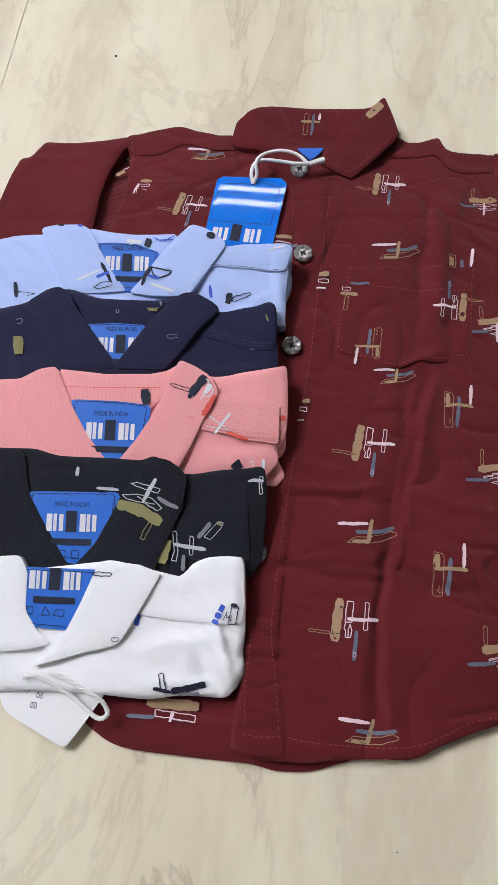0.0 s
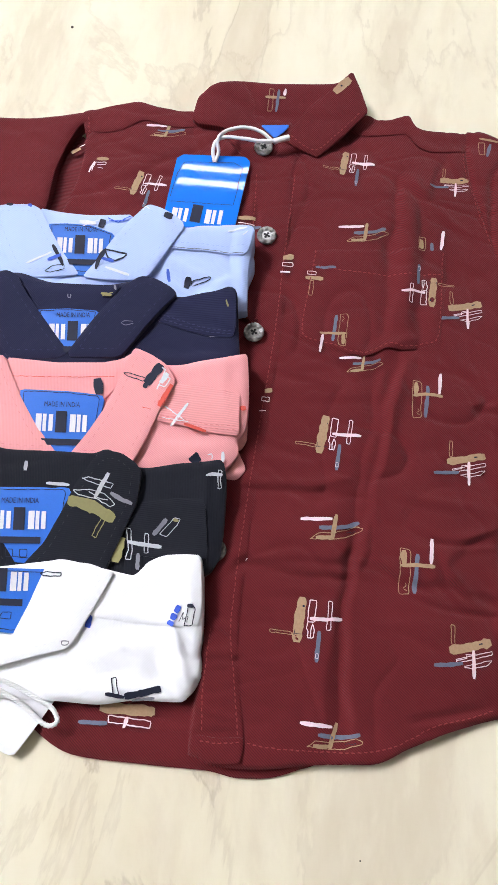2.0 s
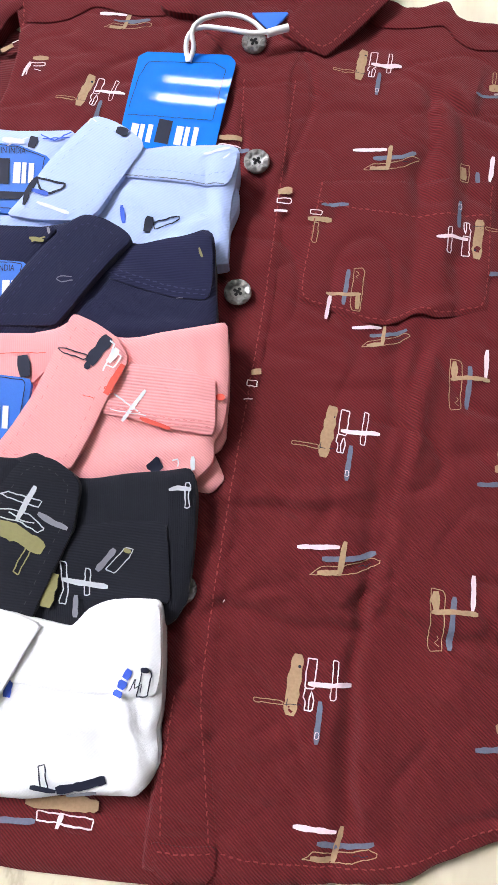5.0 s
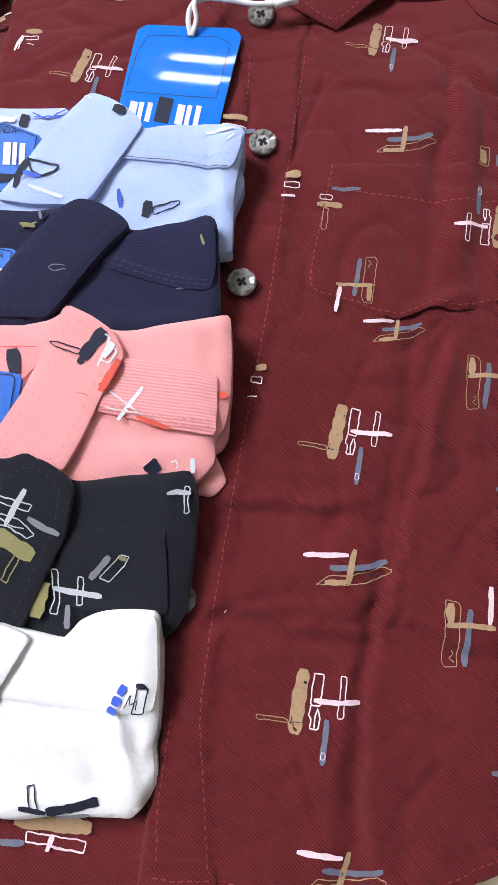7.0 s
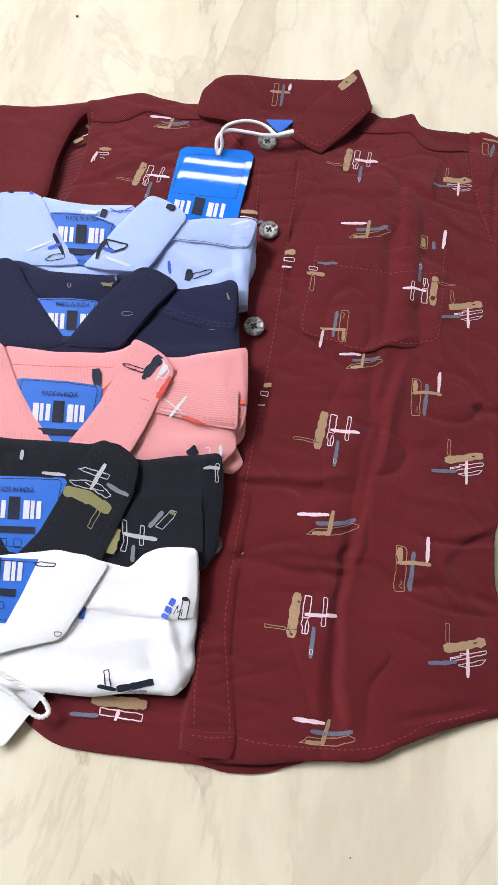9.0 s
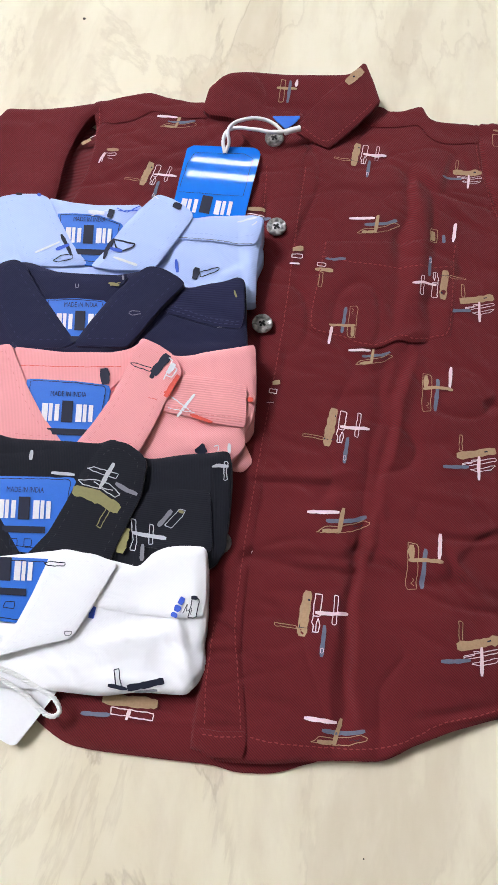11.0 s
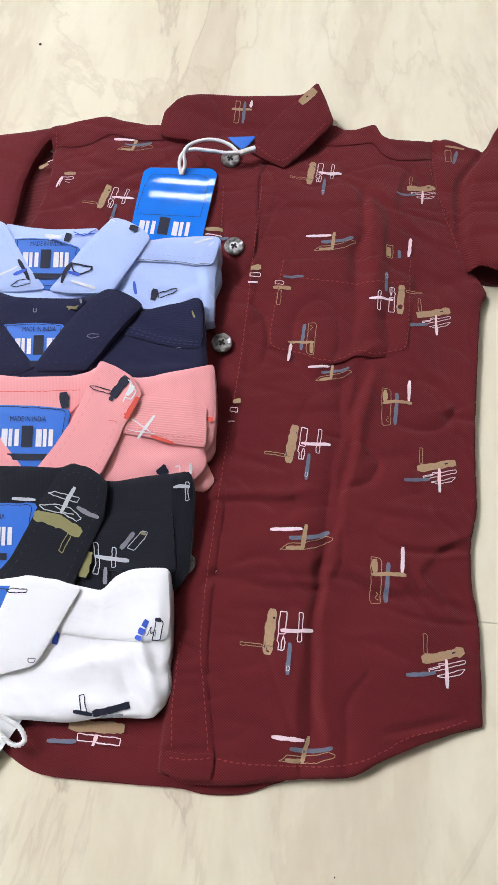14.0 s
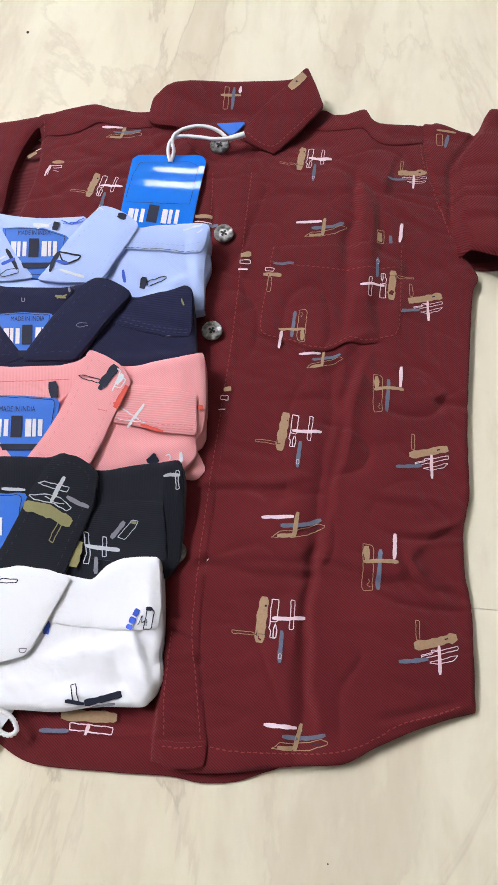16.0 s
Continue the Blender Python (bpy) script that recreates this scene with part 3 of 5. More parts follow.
# sheet under the open cuff, darker where the sleeve's shade falls
panel("sleeve_lining", [(131, 74), (137, 61), (149, 57), (162, 59), (174, 70), (176, 84), (150, 84)], lambda x, y: 3.0 + 0.5 * math.sin(x * 0.3), MAROON_SHADE, shirt, "inside of the sleeve, shade put into its darker maroon", step=3, edge=2.5, drop=1.6, under=0.4)


def sleeve_left_z(x, y):
    return 6.0 + 3.5 * step01((x + 175) / 40) + crease(x, y, -185, 70, -140, 72, -0.8, 5) + crease(x, y, -196, 118, -150, 124, 0.9, 2.5) + crease(x, y, -170, 128, -136, 112, -0.9, 2.5) + 1.0 * noise.noise((x * 0.03, y * 0.03, 8))


panel("sleeve", [(-200, 50), (-203, 74), (-198, 107), (-194, 120), (-188.6, 121), (-181, 134.4), (-160, 135.4), (-139, 137.6), (-128, 140.4), (-121, 142), (-121, 136), (-127, 129), (-132, 114), (-134.6, 96.5), (-134.2, 72), (-138, 56)], sleeve_left_z, MAROON, shirt,
      "short sleeve folded flat with its cuff open", step=2.4, edge=1.8, drop=1.4, under=0.4, soft="corners")
panel("sleeve_lining", [(-128, 130), (-117, 120), (-114, 90), (-118, 56), (-142, 56), (-146, 90), (-136, 114)], lambda x, y: 1.8 + 0.6 * math.sin(y * 0.2), MAROON_SHADE, shirt, "inside of the sleeve, shade put into its darker maroon", step=3, edge=3, drop=2, under=0.5)


def yoke_z(x, y):
    return body_z(x, y) + 1.1


panel("shoulder_yoke", [(36, 156), (48, 159), (54, 158.5), (59, 156), (66, 156), (73, 159), (78, 160), (81, 155), (85, 151.5), (93, 150.3), (108, 151.4), (116, 151), (115, 140), (97, 135), (87, 136), (82, 140), (77, 146.4), (64, 144), (52, 143), (45, 145)],
      yoke_z, MAROON, shirt, step=1.8, edge=0.8, drop=0.4, under=2)
panel("shoulder_yoke", [(-122, 130), (-113, 127.4), (-102, 129), (-94, 134), (-89, 138), (-83, 139), (-67, 136), (-52, 139), (-46, 149), (-69, 149.6), (-80, 150.6), (-91, 152.4), (-106, 148.4), (-117, 144.8), (-125, 141.4)],
      yoke_z, MAROON, shirt, step=1.8, edge=0.8, drop=0.4, under=2)


# collar
def stand_z(x, y):
    return 9 + 0.20 * (y - 140) + crease(x, y, -18, 149, 16, 151, -1.0, 1.6)


panel("neck_facing", [(-40, 143), (-20, 150), (5, 147), (9, 134), (18, 127), (3, 120), (-12, 113), (-24, 121)], lambda x, y: body_z(x, y) + 2.2, MAROON, shirt, "inside of the collar stand", step=2.4, edge=2, drop=1.2, under=2)
panel("collar_stand", [(-42, 168), (-5, 171), (28, 174), (36, 177), (30, 160), (18, 150), (5, 141), (-16, 143), (-38, 141)], stand_z, MAROON, shirt, step=2.4, edge=2, drop=1.0, under=3)


def leaf_left_z(x, y):
    return 12.0 + 0.14 * (y - 140) + 1.2 * math.sin((x + 55) * 0.07) + crease(x, y, -46, 160, -20, 150, -1.0, 3) - 2.0 * step01((x + 34) / 16)


panel("collar_leaf", [(-56, 141), (-54, 156), (-47, 164), (-41, 167), (-26, 168), (-19, 160), (-17, 148), (-12, 137), (-13, 129), (-25, 134), (-38, 137), (-52, 138)], leaf_left_z, MAROON, shirt, "collar leaf turned down", step=2.2, edge=1.2, drop=0.8, under=4, soft="corners")


def leaf_right_z(x, y):
    return 12.6 + 0.13 * (y - 120) + 0.8 * math.sin((x - y * 0.5) * 0.08) + crease(x, y, 10, 146, 44, 148, -0.7, 3)


LEAF_R = [(20, 158), (29.3, 167), (38.8, 178.6), (40.2, 178.8), (46, 168), (51.6, 155.2), (51.4, 154), (37, 135), (24.4, 121.2), (23.4, 120.9), (12, 124.6), (3, 129.2), (2.4, 130.4), (9, 143)]
panel("collar_leaf", LEAF_R, leaf_right_z, MAROON, shirt, "collar leaf turned down", step=2.0, edge=1.2, drop=0.6, under=over(leaf_right_z, -2.4), soft="corners")
panel("neck_label", [(-12, 139), (5, 141), (2, 136), (-3, 131), (-8, 135)], lambda x, y: 14 + 0.1 * (y - 140), LABEL_BLUE, shirt, "blue woven neck label", step=2, edge=0.6, drop=0.2, under=12.5, soft=False)


def stitches(name, pts, height, parent, mat=THREAD, gap=2.9, width=0.5, long=1.7):
    bm = bmesh.new()
    line = resample(curve(pts, False), gap, False)
    for p, q in zip(line, line[1:]):
        d = (q - p) / np.linalg.norm(q - p)
        ribbon(bm, [p, p + d * long], width, height, 0.4)
    return part(name, upright(bm), mat, parent)


stitches("stitching", [(12, 106), (11.5, 54), (11.5, 0), (9.5, -50), (7.4, -110), (7.5, -157), (11.8, -180), (17.6, -208)], PLACKET_Z, shirt)
stitches("stitching", [(-11, 104), (-9, 74), (-8, 40)], PLACKET_Z, shirt)
stitches("stitching", [(-2.2, -160), (-2, -189), (0.4, -208)], PLACKET_Z, shirt)
stitches("stitching", [(0, -211.4), (8, -211.4), (19.6, -209.6)], over(PLACKET_Z, 1.4), shirt)
stitches("stitching", [(22, -210), (33, -210.6), (52, -209.8), (67, -208.6), (79, -206.8), (90, -203.4), (99, -198.4), (110, -191.2), (126, -186), (138, -181)], over(body_z, 0.5), shirt)
stitches("stitching", [(29, 46.6), (49, 45), (75, 45.6), (103, 50)], pocket_z, shirt)
stitches("stitching", [(29.4, 56), (27, 24), (27, 2.4), (41, -0.8), (53, -4), (62, -4.4), (68, -1.4), (75, 2.4), (84, 2), (93, 5), (101.6, 9), (102.6, 33), (102.4, 65)], pocket_z, shirt)
stitches("stitching", [(7, 132), (13, 127.6), (23.2, 124.6), (35, 137.6), (47.4, 153)], leaf_right_z, shirt)
stitches("stitching", [(111, 148), (114, 124), (123, 96), (131, 72)], over(body_z, 0.3), shirt)


def inset(points, by):
    line = resample(cornered(points), 2.0)
    way = np.roll(line, -1, 0) - np.roll(line, 1, 0)
    way /= np.maximum(np.linalg.norm(way, axis=1, keepdims=True), 1e-9)
    side = np.stack([-way[:, 1], way[:, 0]], 1)
    turn = np.sum(line[:, 0] * np.roll(line[:, 1], -1) - line[:, 1] * np.roll(line[:, 0], -1))
    return line + side * by * (1 if turn > 0 else -1)


def topstitch(points, height, parent, mat, by=4.0, gap=2.6):
    line = inset(points, by)
    keep = distance(line, resample(cornered(points), 2.0)) > by * 0.9
    bm = bmesh.new()
    for k in range(0, len(line) - 1, 2):
        if keep[k] and keep[k + 1]:
            p, q = line[k], line[k + 1]
            ribbon(bm, [p, p + (q - p) * 0.8], 0.26, height, 0.22)
    return part("stitching", upright(bm), mat, parent)


def collar_leaf(points, height, mat, parent, thread, under):
    panel("collar_leaf", points, height, mat, parent, "collar leaf turned down", step=2.2, edge=1.0, drop=0.6, under=under, soft="corners")
    topstitch(points, height, parent, thread)


strokes("printed_motif", lambda x, y: 4.5, [P_TAN, P_WHITE], shirt, [(0, 2.6, [(-128.5, 113), (-123.5, 117)], False), (1, 0.6, [(-124, 118), (-121, 120)], False)], (0, 0))
stitches("stitching", [(-121, 137), (-119.5, 130), (-118, 122)], over(body_z, 1.8), shirt)


# buttons
def button(at, z, radius=5.8, tilt=0.0):
    x, y = at
    bm = bmesh.new()
    prof = [(0.0, 1.7), (2.9, 1.7), (3.4, 2.3), (4.9, 2.7), (5.6, 2.2), (5.8, 1.3), (5.5, 0.3), (0.0, 0.2)]
    seg = 28
    rings = []
    for r, h in prof:
        if r == 0:
            rings.append([bm.verts.new((0, 0, h * MM))])
        else:
            rings.append([bm.verts.new((r * radius / 5.8 * math.cos(2 * math.pi * k / seg) * MM, r * radius / 5.8 * math.sin(2 * math.pi * k / seg) * MM,
                                        (h + (0.85 * (k // 2 % 2) - 0.4 if 3 < r < 5.5 else 0)) * MM)) for k in range(seg)])
    for a, b in zip(rings, rings[1:]):
        for k in range(seg):
            if len(a) == 1:
                bm.faces.new((a[0], b[k], b[(k + 1) % seg]))
            elif len(b) == 1:
                bm.faces.new((a[k], b[0], a[(k + 1) % seg]))
            else:
                bm.faces.new((a[k], b[k], b[(k + 1) % seg], a[(k + 1) % seg]))
    bmesh.ops.recalc_face_normals(bm, faces=bm.faces)
    bmesh.ops.transform(bm, matrix=pose(x * MM, y * MM, z * MM, tilt, 0, 20), verts=bm.verts)
    ob = part("button", bm, SHELL, shirt, "smoky marbled plastic button", smooth=False)
    bm = bmesh.new()
    for k in range(4):
        a = math.pi / 4 + k * math.pi / 2
        bmesh.ops.create_cone(bm, cap_ends=True, segments=10, radius1=0.75 * MM, radius2=0.75 * MM, depth=0.3 * MM,
                              matrix=pose(x * MM, y * MM, z * MM, tilt, 0, 20) @ Matrix.Translation((1.35 * math.cos(a) * MM, 1.35 * math.sin(a) * MM, 1.75 * MM)))
    for turn in (45, -45):
        box_m = pose(x * MM, y * MM, z * MM, tilt, 0, 20) @ pose(0, 0, 2.0 * MM, 0, 0, turn)
        bmesh.ops.create_cube(bm, size=1.0, matrix=box_m @ Matrix.Diagonal((3.4 * MM, 0.8 * MM, 0.5 * MM, 1)))
    part("button_thread", bm, DARK, ob, "dark thread cross", smooth=False)


for at, lift in (((-9, 123), 2.6), ((0, 62), 1.4), ((0, 0), 1.4), ((-5, -122), 0.6)):
    button(at, body_z(*at) + lift)


# ---- printed motifs ----
def rect(x0, y0, x1, y1):
    return [(x0, y0), (x1, y0), (x1, y1), (x0, y1)]


INKS = [P_TAN, P_WHITE, P_SLATE, P_INK]
T, W, S, K = 0, 1, 2, 3
MOTIF_A = [(T, 5.2, [(-8.6, 11.6), (-9.2, 0), (-9.6, -12.4)], False), (T, 0.5, rect(-24.5, -7.3, -12.5, -8.8), True), (K, 0.4, [(-12, -8.2), (-5.6, -7.9)], False),
           (W, 0.7, rect(-4.6, 10.6, -0.8, -1.0), True), (W, 0.7, [(-4.6, -1), (-5.0, -5), (-3.8, -5.5), (-4.2, -9.4), (-1.0, -9.4), (-0.6, -5), (-1.8, -2), (-2.6, -5), (-2.4, -9)], False), (W, 0.6, rect(5.8, 11, 7.9, -4.2), True),
           (W, 2.0, [(-3.6, 0.8), (6, 1.2), (10, 2.0), (14, 2.2)], False), (S, 2.3, [(2.0, -5.2), (2.0, -21.5)], False), (K, 1.2, [(-8.2, 6.8), (-7, 6.8)], False), (K, 0.4, [(-11.5, -9), (-11.3, -6)], False), (W, 0.35, rect(1.2, -17, 2.7, -19.6), True)]
MOTIF_B = [(W, 1.9, [(-18.4, 3.4), (-1.6, 4.4)], False), (S, 2.3, [(-8.4, -0.6), (0, -0.2), (6, 0.8), (12.8, 3.6)], False), (T, 2.2, [(0.4, 6.8), (-1.4, -6.2)], False),
           (T, 0.5, [(-13, -7), (-1.6, -6.4), (6, -4.8), (14.4, -0.4), (14.4, 0.6), (11, 1.4), (5, -1.4), (-2, -3.2), (-9, -3.6)], True), (T, 2.2, [(-10, -6.0), (-4, -5.6), (-1.8, -5.2)], False), (K, 0.35, [(6, -2.4), (8, -1.6), (9, -2.2), (11, -0.6)], False)]
MOTIF_E = [(T, 0.5, [(-7.4, 11.0), (-3, 10.6), (-1.6, 8.4), (-2.0, -14), (-6.6, -14.6), (-7.6, -13)], True), (T, 3.0, [(-5.6, 10), (-5.2, 2.0)], False), (S, 2.4, [(2.2, 8.4), (1.0, -13.6)], False),
           (T, 2.1, [(-7, 1.2), (1, 2.2), (12, 2.0)], False), (W, 2.2, [(9.6, 3.2), (10.6, 18)], False), (T, 0.4, [(-4, -8), (-3, -9.4), (-5, -11), (-3, -12.4)], False)]
MOTIF_G = [(T, 0.5, rect(-11.6, 14.6, -9.6, 4.4), True), (T, 4.8, [(-13, 1.2), (-2, 3.2), (6, 5.6), (11, 6.8)], False), (W, 0.6, [(-9.4, -3.4), (11, 2.0), (11.4, 0.2), (-8.8, -5.4)], True), (W, 0.6, [(-9, -4.2), (-3, -2.4), (-4, -0.6), (1, -0.4)], False),
           (W, 2.0, [(0.6, 2.0), (0.8, -13)], False), (W, 0.55, [(-4.6, -7), (4, -4.6), (11.2, -2.6), (8, -5.6), (0, -7.8)], True), (S, 2.2, [(-21.6, -7.2), (-12, -6.4), (-5.4, -5.2)], False), (K, 0.9, [(4, 5.2), (6, 5.8)], False)]
for lines, at, turn, size in (
        (MOTIF_A, (46.8, 121.0), -3, 0.87), (MOTIF_A, (50.3, -53.2), -3, 0.97), (MOTIF_A, (48.0, -149.6), 0, 1.0), (MOTIF_A, (-76, 91), -6, 0.86),
        (MOTIF_B, (56.4, 72.8), 5, 0.98), (MOTIF_B, (53.2, -102.4), 3, 1.07), (MOTIF_B, (61.6, -201.6), -4, 1.02), (MOTIF_B, (61, -9.6), 6, 0.80), (MOTIF_B, (-71, 133), -3, 0.86),
        (MOTIF_E, (93.8, -118.6), 2, 0.98), (MOTIF_E, (95, -25.8), 2, 0.92),
        (MOTIF_G, (120, -60.4), 2, 0.93), (MOTIF_G, (124.6, -156), 3, 0.97), (MOTIF_G, (116.4, 29.4), 4, 0.88), (MOTIF_G, (107, 113.6), -4, 0.78),
        ([(T, 2.8, [(-4, 3.4), (5, 4.4)], False), (W, 0.8, [(-5, -8), (-4, 0), (4, 1), (4.4, -1), (-2, -2)], False), (W, 1.5, [(-4.6, 0.5), (-7, -9)], False), (W, 0.6, [(-1, -4), (3, -5)], False)], (-108, 104), -4, 0.9),
        ([(W, 0.6, [(0, 0), (1.4, 2.2)], False), (W, 0.5, [(-1.6, -2.4), (-1.4, -4)], False)], (9, -125), 0, 1.0)):
    strokes("printed_motif", body_z, INKS, shirt, lines, (at[0] + 1.2, at[1] - 0.6), turn, size * 0.91)
strokes("printed_motif", pocket_z, INKS, shirt, MOTIF_A, (90.6, 37.2), 180, 0.78)
strokes("printed_motif", pocket_z, INKS, shirt, MOTIF_E, (45.5, 6.5), 180, 0.76)
strokes("printed_motif", pocket_z, INKS, shirt, [(T, 2.6, [(-7, 0.6), (0, 1.2), (5, 1.4)], False), (T, 0.5, rect(-3.6, -0.6, -1.2, -12), True), (W, 0.6, rect(-6, 5.6, 0, 3.2), True), (S, 2.0, [(-1, 9.0), (6, 9.8), (12.5, 11)], False)], (31, 37.5), 0, 0.85)
strokes("printed_motif", pocket_z, INKS, shirt, [(S, 2.4, [(2, 2), (2.4, -4)], False), (T, 3.4, [(-5.4, 3), (-5, -4)], False), (T, 0.5, rect(-7, 5, -2.4, -5), True), (W, 2.2, [(8.4, -3), (9.6, 12)], False)], (94, 68), 0, 0.85)
strokes("printed_motif", over(body_z, 1.3), INKS, shirt, [(T, 3.4, [(0, 2.6), (6, 3.2)], False), (W, 0.6, rect(0, -1, 6, -3.4), True), (W, 1.0, [(-0.6, -7), (5, -6.8)], False)], (11, 47))
strokes("printed_motif", over(body_z, 1.3), INKS, shirt, [(T, 2.8, [(0, 2.6), (4, 3.2)], False), (W, 0.6, rect(-1, -1, 3, -3.4), True), (W, 0.8, [(-1.6, -9), (2, -8.6)], False)], (10, -36))
strokes("printed_motif", over(body_z, 1.3), INKS, shirt, [(T, 2.6, [(-4, 1), (6, 1.4)], False), (W, 0.8, [(-4, -2.6), (6, -2.8)], False), (S, 1.8, [(2, -4.4), (10, -4)], False)], (-14, 72))
strokes("printed_motif", stand_z, INKS, shirt, [(T, 1.8, [(-7, 1), (7, 1.6)], False), (S, 2.2, [(2, 7), (1.6, -9)], False), (W, 2.0, [(6, 3), (6.4, 8)], False), (T, 0.5, rect(-4.4, 7, -1.4, -9), True)], (-6, 160), 0, 0.9)
strokes("printed_motif", leaf_right_z, INKS, shirt, [(T, 5.0, [(30, 163.5), (38.6, 173.6)], False), (K, 1.0, [(33.4, 168), (34.4, 168.6)], False)], (0, 0))
strokes("printed_motif", sleeve_right_z, INKS, shirt, [(T, 1.4, [(-7, 6), (6, 5)], False), (S, 2.2, [(1, 3), (-1.5, -9)], False), (T, 0.5, rect(-7, 3, -3, -8), True)], (128, 143), 0, 0.9)
strokes("printed_motif", over(body_z, 0.6), INKS, shirt, [(T, 5.0, [(-51, -203.2), (-24, -202)], False), (W, 0.7, rect(-46, -206.5, -25, -209.5), True), (W, 2.0, [(-37, -206), (-37.6, -211)], False), (S, 1.8, [(-60, -211), (-46, -210)], False)], (0, 0), lift=0.9)


# ---- the hang tag ----
def tag_z(x, y):
    return 14.2 + 0.004 * (x + 40) + 0.05 * (y - 90) - 0.002 * (y - 90) ** 2


tag = thing("hang_tag", (-0.04, 0.09, 0.014), "glossy blue card hang tag with white cord, on maroon shirt", "hang tag")
panel("card", [(-60, 109), (-57, 112), (-19, 114.5), (-15.5, 111), (-19, 70), (-23, 43), (-64, 44), (-62, 73)], tag_z, CARD_BLUE, tag, step=3, edge=0.5, drop=0.15, under=over(tag_z, -0.7), soft=False)
strokes("border_line", tag_z, [P_INK], tag, [(0, 0.35, [(-60, 82), (-58, 98), (-55, 106.5), (-25, 109), (-19.6, 106), (-22, 80), (-60, 79)], False)], lift=0.12)
strokes("emblem", tag_z, [P_PURE, P_INK], tag, [(0, 3.2, [(-55.6, 75), (-56.4, 66.5)], False), (0, 2.0, [(-52.4, 75), (-53, 66.5)], False), (0, 2.2, [(-48.8, 75.2), (-49.4, 66.8)], False),
        (1, 6.2, [(-42.4, 78), (-43.4, 67)], False), (0, 3.2, [(-35.6, 75.6), (-36.2, 66.8)], False), (0, 2.0, [(-32.2, 75.6), (-32.8, 66.8)], False), (0, 2.2, [(-28.4, 75.8), (-29, 67)], False),
        (1, 3.0, [(-54, 60.5), (-29, 61.5)], False)], label="plain bars of a printed emblem", lift=0.14, rough=False)
tube("cord", [(-37, 108, 15), (-38.5, 114, 18), (-37, 119, 20), (-33, 122, 20), (-22, 122.5, 20), (-8, 122, 20), (5, 126, 20)], 1.1, CORD, tag, "smooth white cord")
tube("cord", [(-36.5, 108, 15), (-35, 113, 18), (-36, 118, 21.5), (-34, 124, 21), (-28, 129, 20), (-19, 131.5, 19), (-10, 129.5, 18), (-5, 126, 17)], 1.1, CORD, tag, "smooth white cord")
tube("cord_lock", [(-3, 122.2, 20), (0, 123.6, 20.2), (6, 126.4, 20)], 1.7, CORD, tag, "white plastic cord lock")


# ---- folded shirts, one lapping over the next ----
def lettering(parent, text, at, size, turn, z, mat, name="lettering"):
    cu = bpy.data.curves.new(name, "FONT")
    cu.body, cu.size, cu.align_x, cu.align_y, cu.resolution_u = text, size * MM, "CENTER", "CENTER", 2
    ob = new(name, cu)
    mesh = bpy.data.meshes.new_from_object(ob)
    bpy.data.objects.remove(ob)
    mesh.transform(pose(at[0] * MM, at[1] * MM, z * MM, 10.2, 0, turn) @ Matrix.Diagonal((0.8, 1.15, 1, 1)))
    mesh.materials.clear()
    return link(name, mesh, mat, parent)


def neck_label(parent, pts, z, lean, at, turn, size=1.0, care=False):
    """A blue woven label: its words, and plain bars for the emblem."""
    f = lambda x, y: z + lean(x, y)
    low = min(y for _, y in pts)
    middle = sum(y for _, y in pts) / len(pts)
    top = sorted(p for p in pts if p[1] > middle + 0.35 * (max(q[1] for q in pts) - middle))
    pts = top + [(top[-1][0] - 1, low), (top[0][0] + 3, low - 1)]
    lab = panel("label", pts, f, LABEL_BLUE, parent, "blue woven neck label", step=3, edge=0.8, drop=0.3, under=over(f, -2.5), soft=False)
    c, s = math.cos(radians(turn)), math.sin(radians(turn))
    place = lambda x, y: (at[0] + size * (c * x - s * y), at[1] + size * (s * x + c * y))
    line = np.array(pts, float)
    mid = line.mean(0)
    ok = lambda q: inside(np.array([q]), mid + (line - mid) * 0.97)[0]
    edge_line = mid + (line - mid) * 0.90
    edge_bm = ribbon(bmesh.new(), edge_line, 0.35, f, 0.3, 0, True)
    part("border_line", upright(edge_bm), P_INK, lab)
    p = place(0, 9.2)
    if ok(p):
        lettering(lab, "MADE IN INDIA", p, 3.3 * size, turn, f(*p) + 0.45, P_INK)
    bars = [(0, 3.0, -11.4, 4.4, -4.4), (0, 1.8, -8.4, 4.4, -4.4), (0, 2.2, -5.2, 4.2, -4.2), (1, 5.6, 0, 6.0, -4.8), (0, 3.0, 6, 4.4, -4.4), (0, 1.8, 9, 4.4, -4.4), (0, 2.2, 12, 4.2, -4.2)]
    lines = []
    for slot, w, x, y1, y0 in bars:
        if ok(place(x, y1 * 0.7)) and ok(place(x, y0 * 0.7)):
            lines.append((slot, w, [(x, y1), (x, y0)], False))
    for w, x0, x1, y in ((3.2, -10, 11, -9.6),):
        xs = [x for x in np.linspace(x0, x1, 15) if ok(place(x, y))]
        if len(xs) > 2:
            lines.append((1, w, [(xs[0], y), (xs[-1], y)], False))
    if care:
        for x in (-10, -4, 3):
            lines.append((1, 0.5, rect(x - 1.8, -14, x + 1.8, -17.6), True))
    strokes("emblem", f, [P_PURE, P_INK], lab, lines, at, turn, size, "plain bars of a woven emblem", 0.3, False)
    return lab


def tilt(middle):
    """How a lapped shirt leans: its collar end lies on the one behind it."""
    return lambda x, y: 0.18 * (y - 0.13 * (x + 60) - middle)


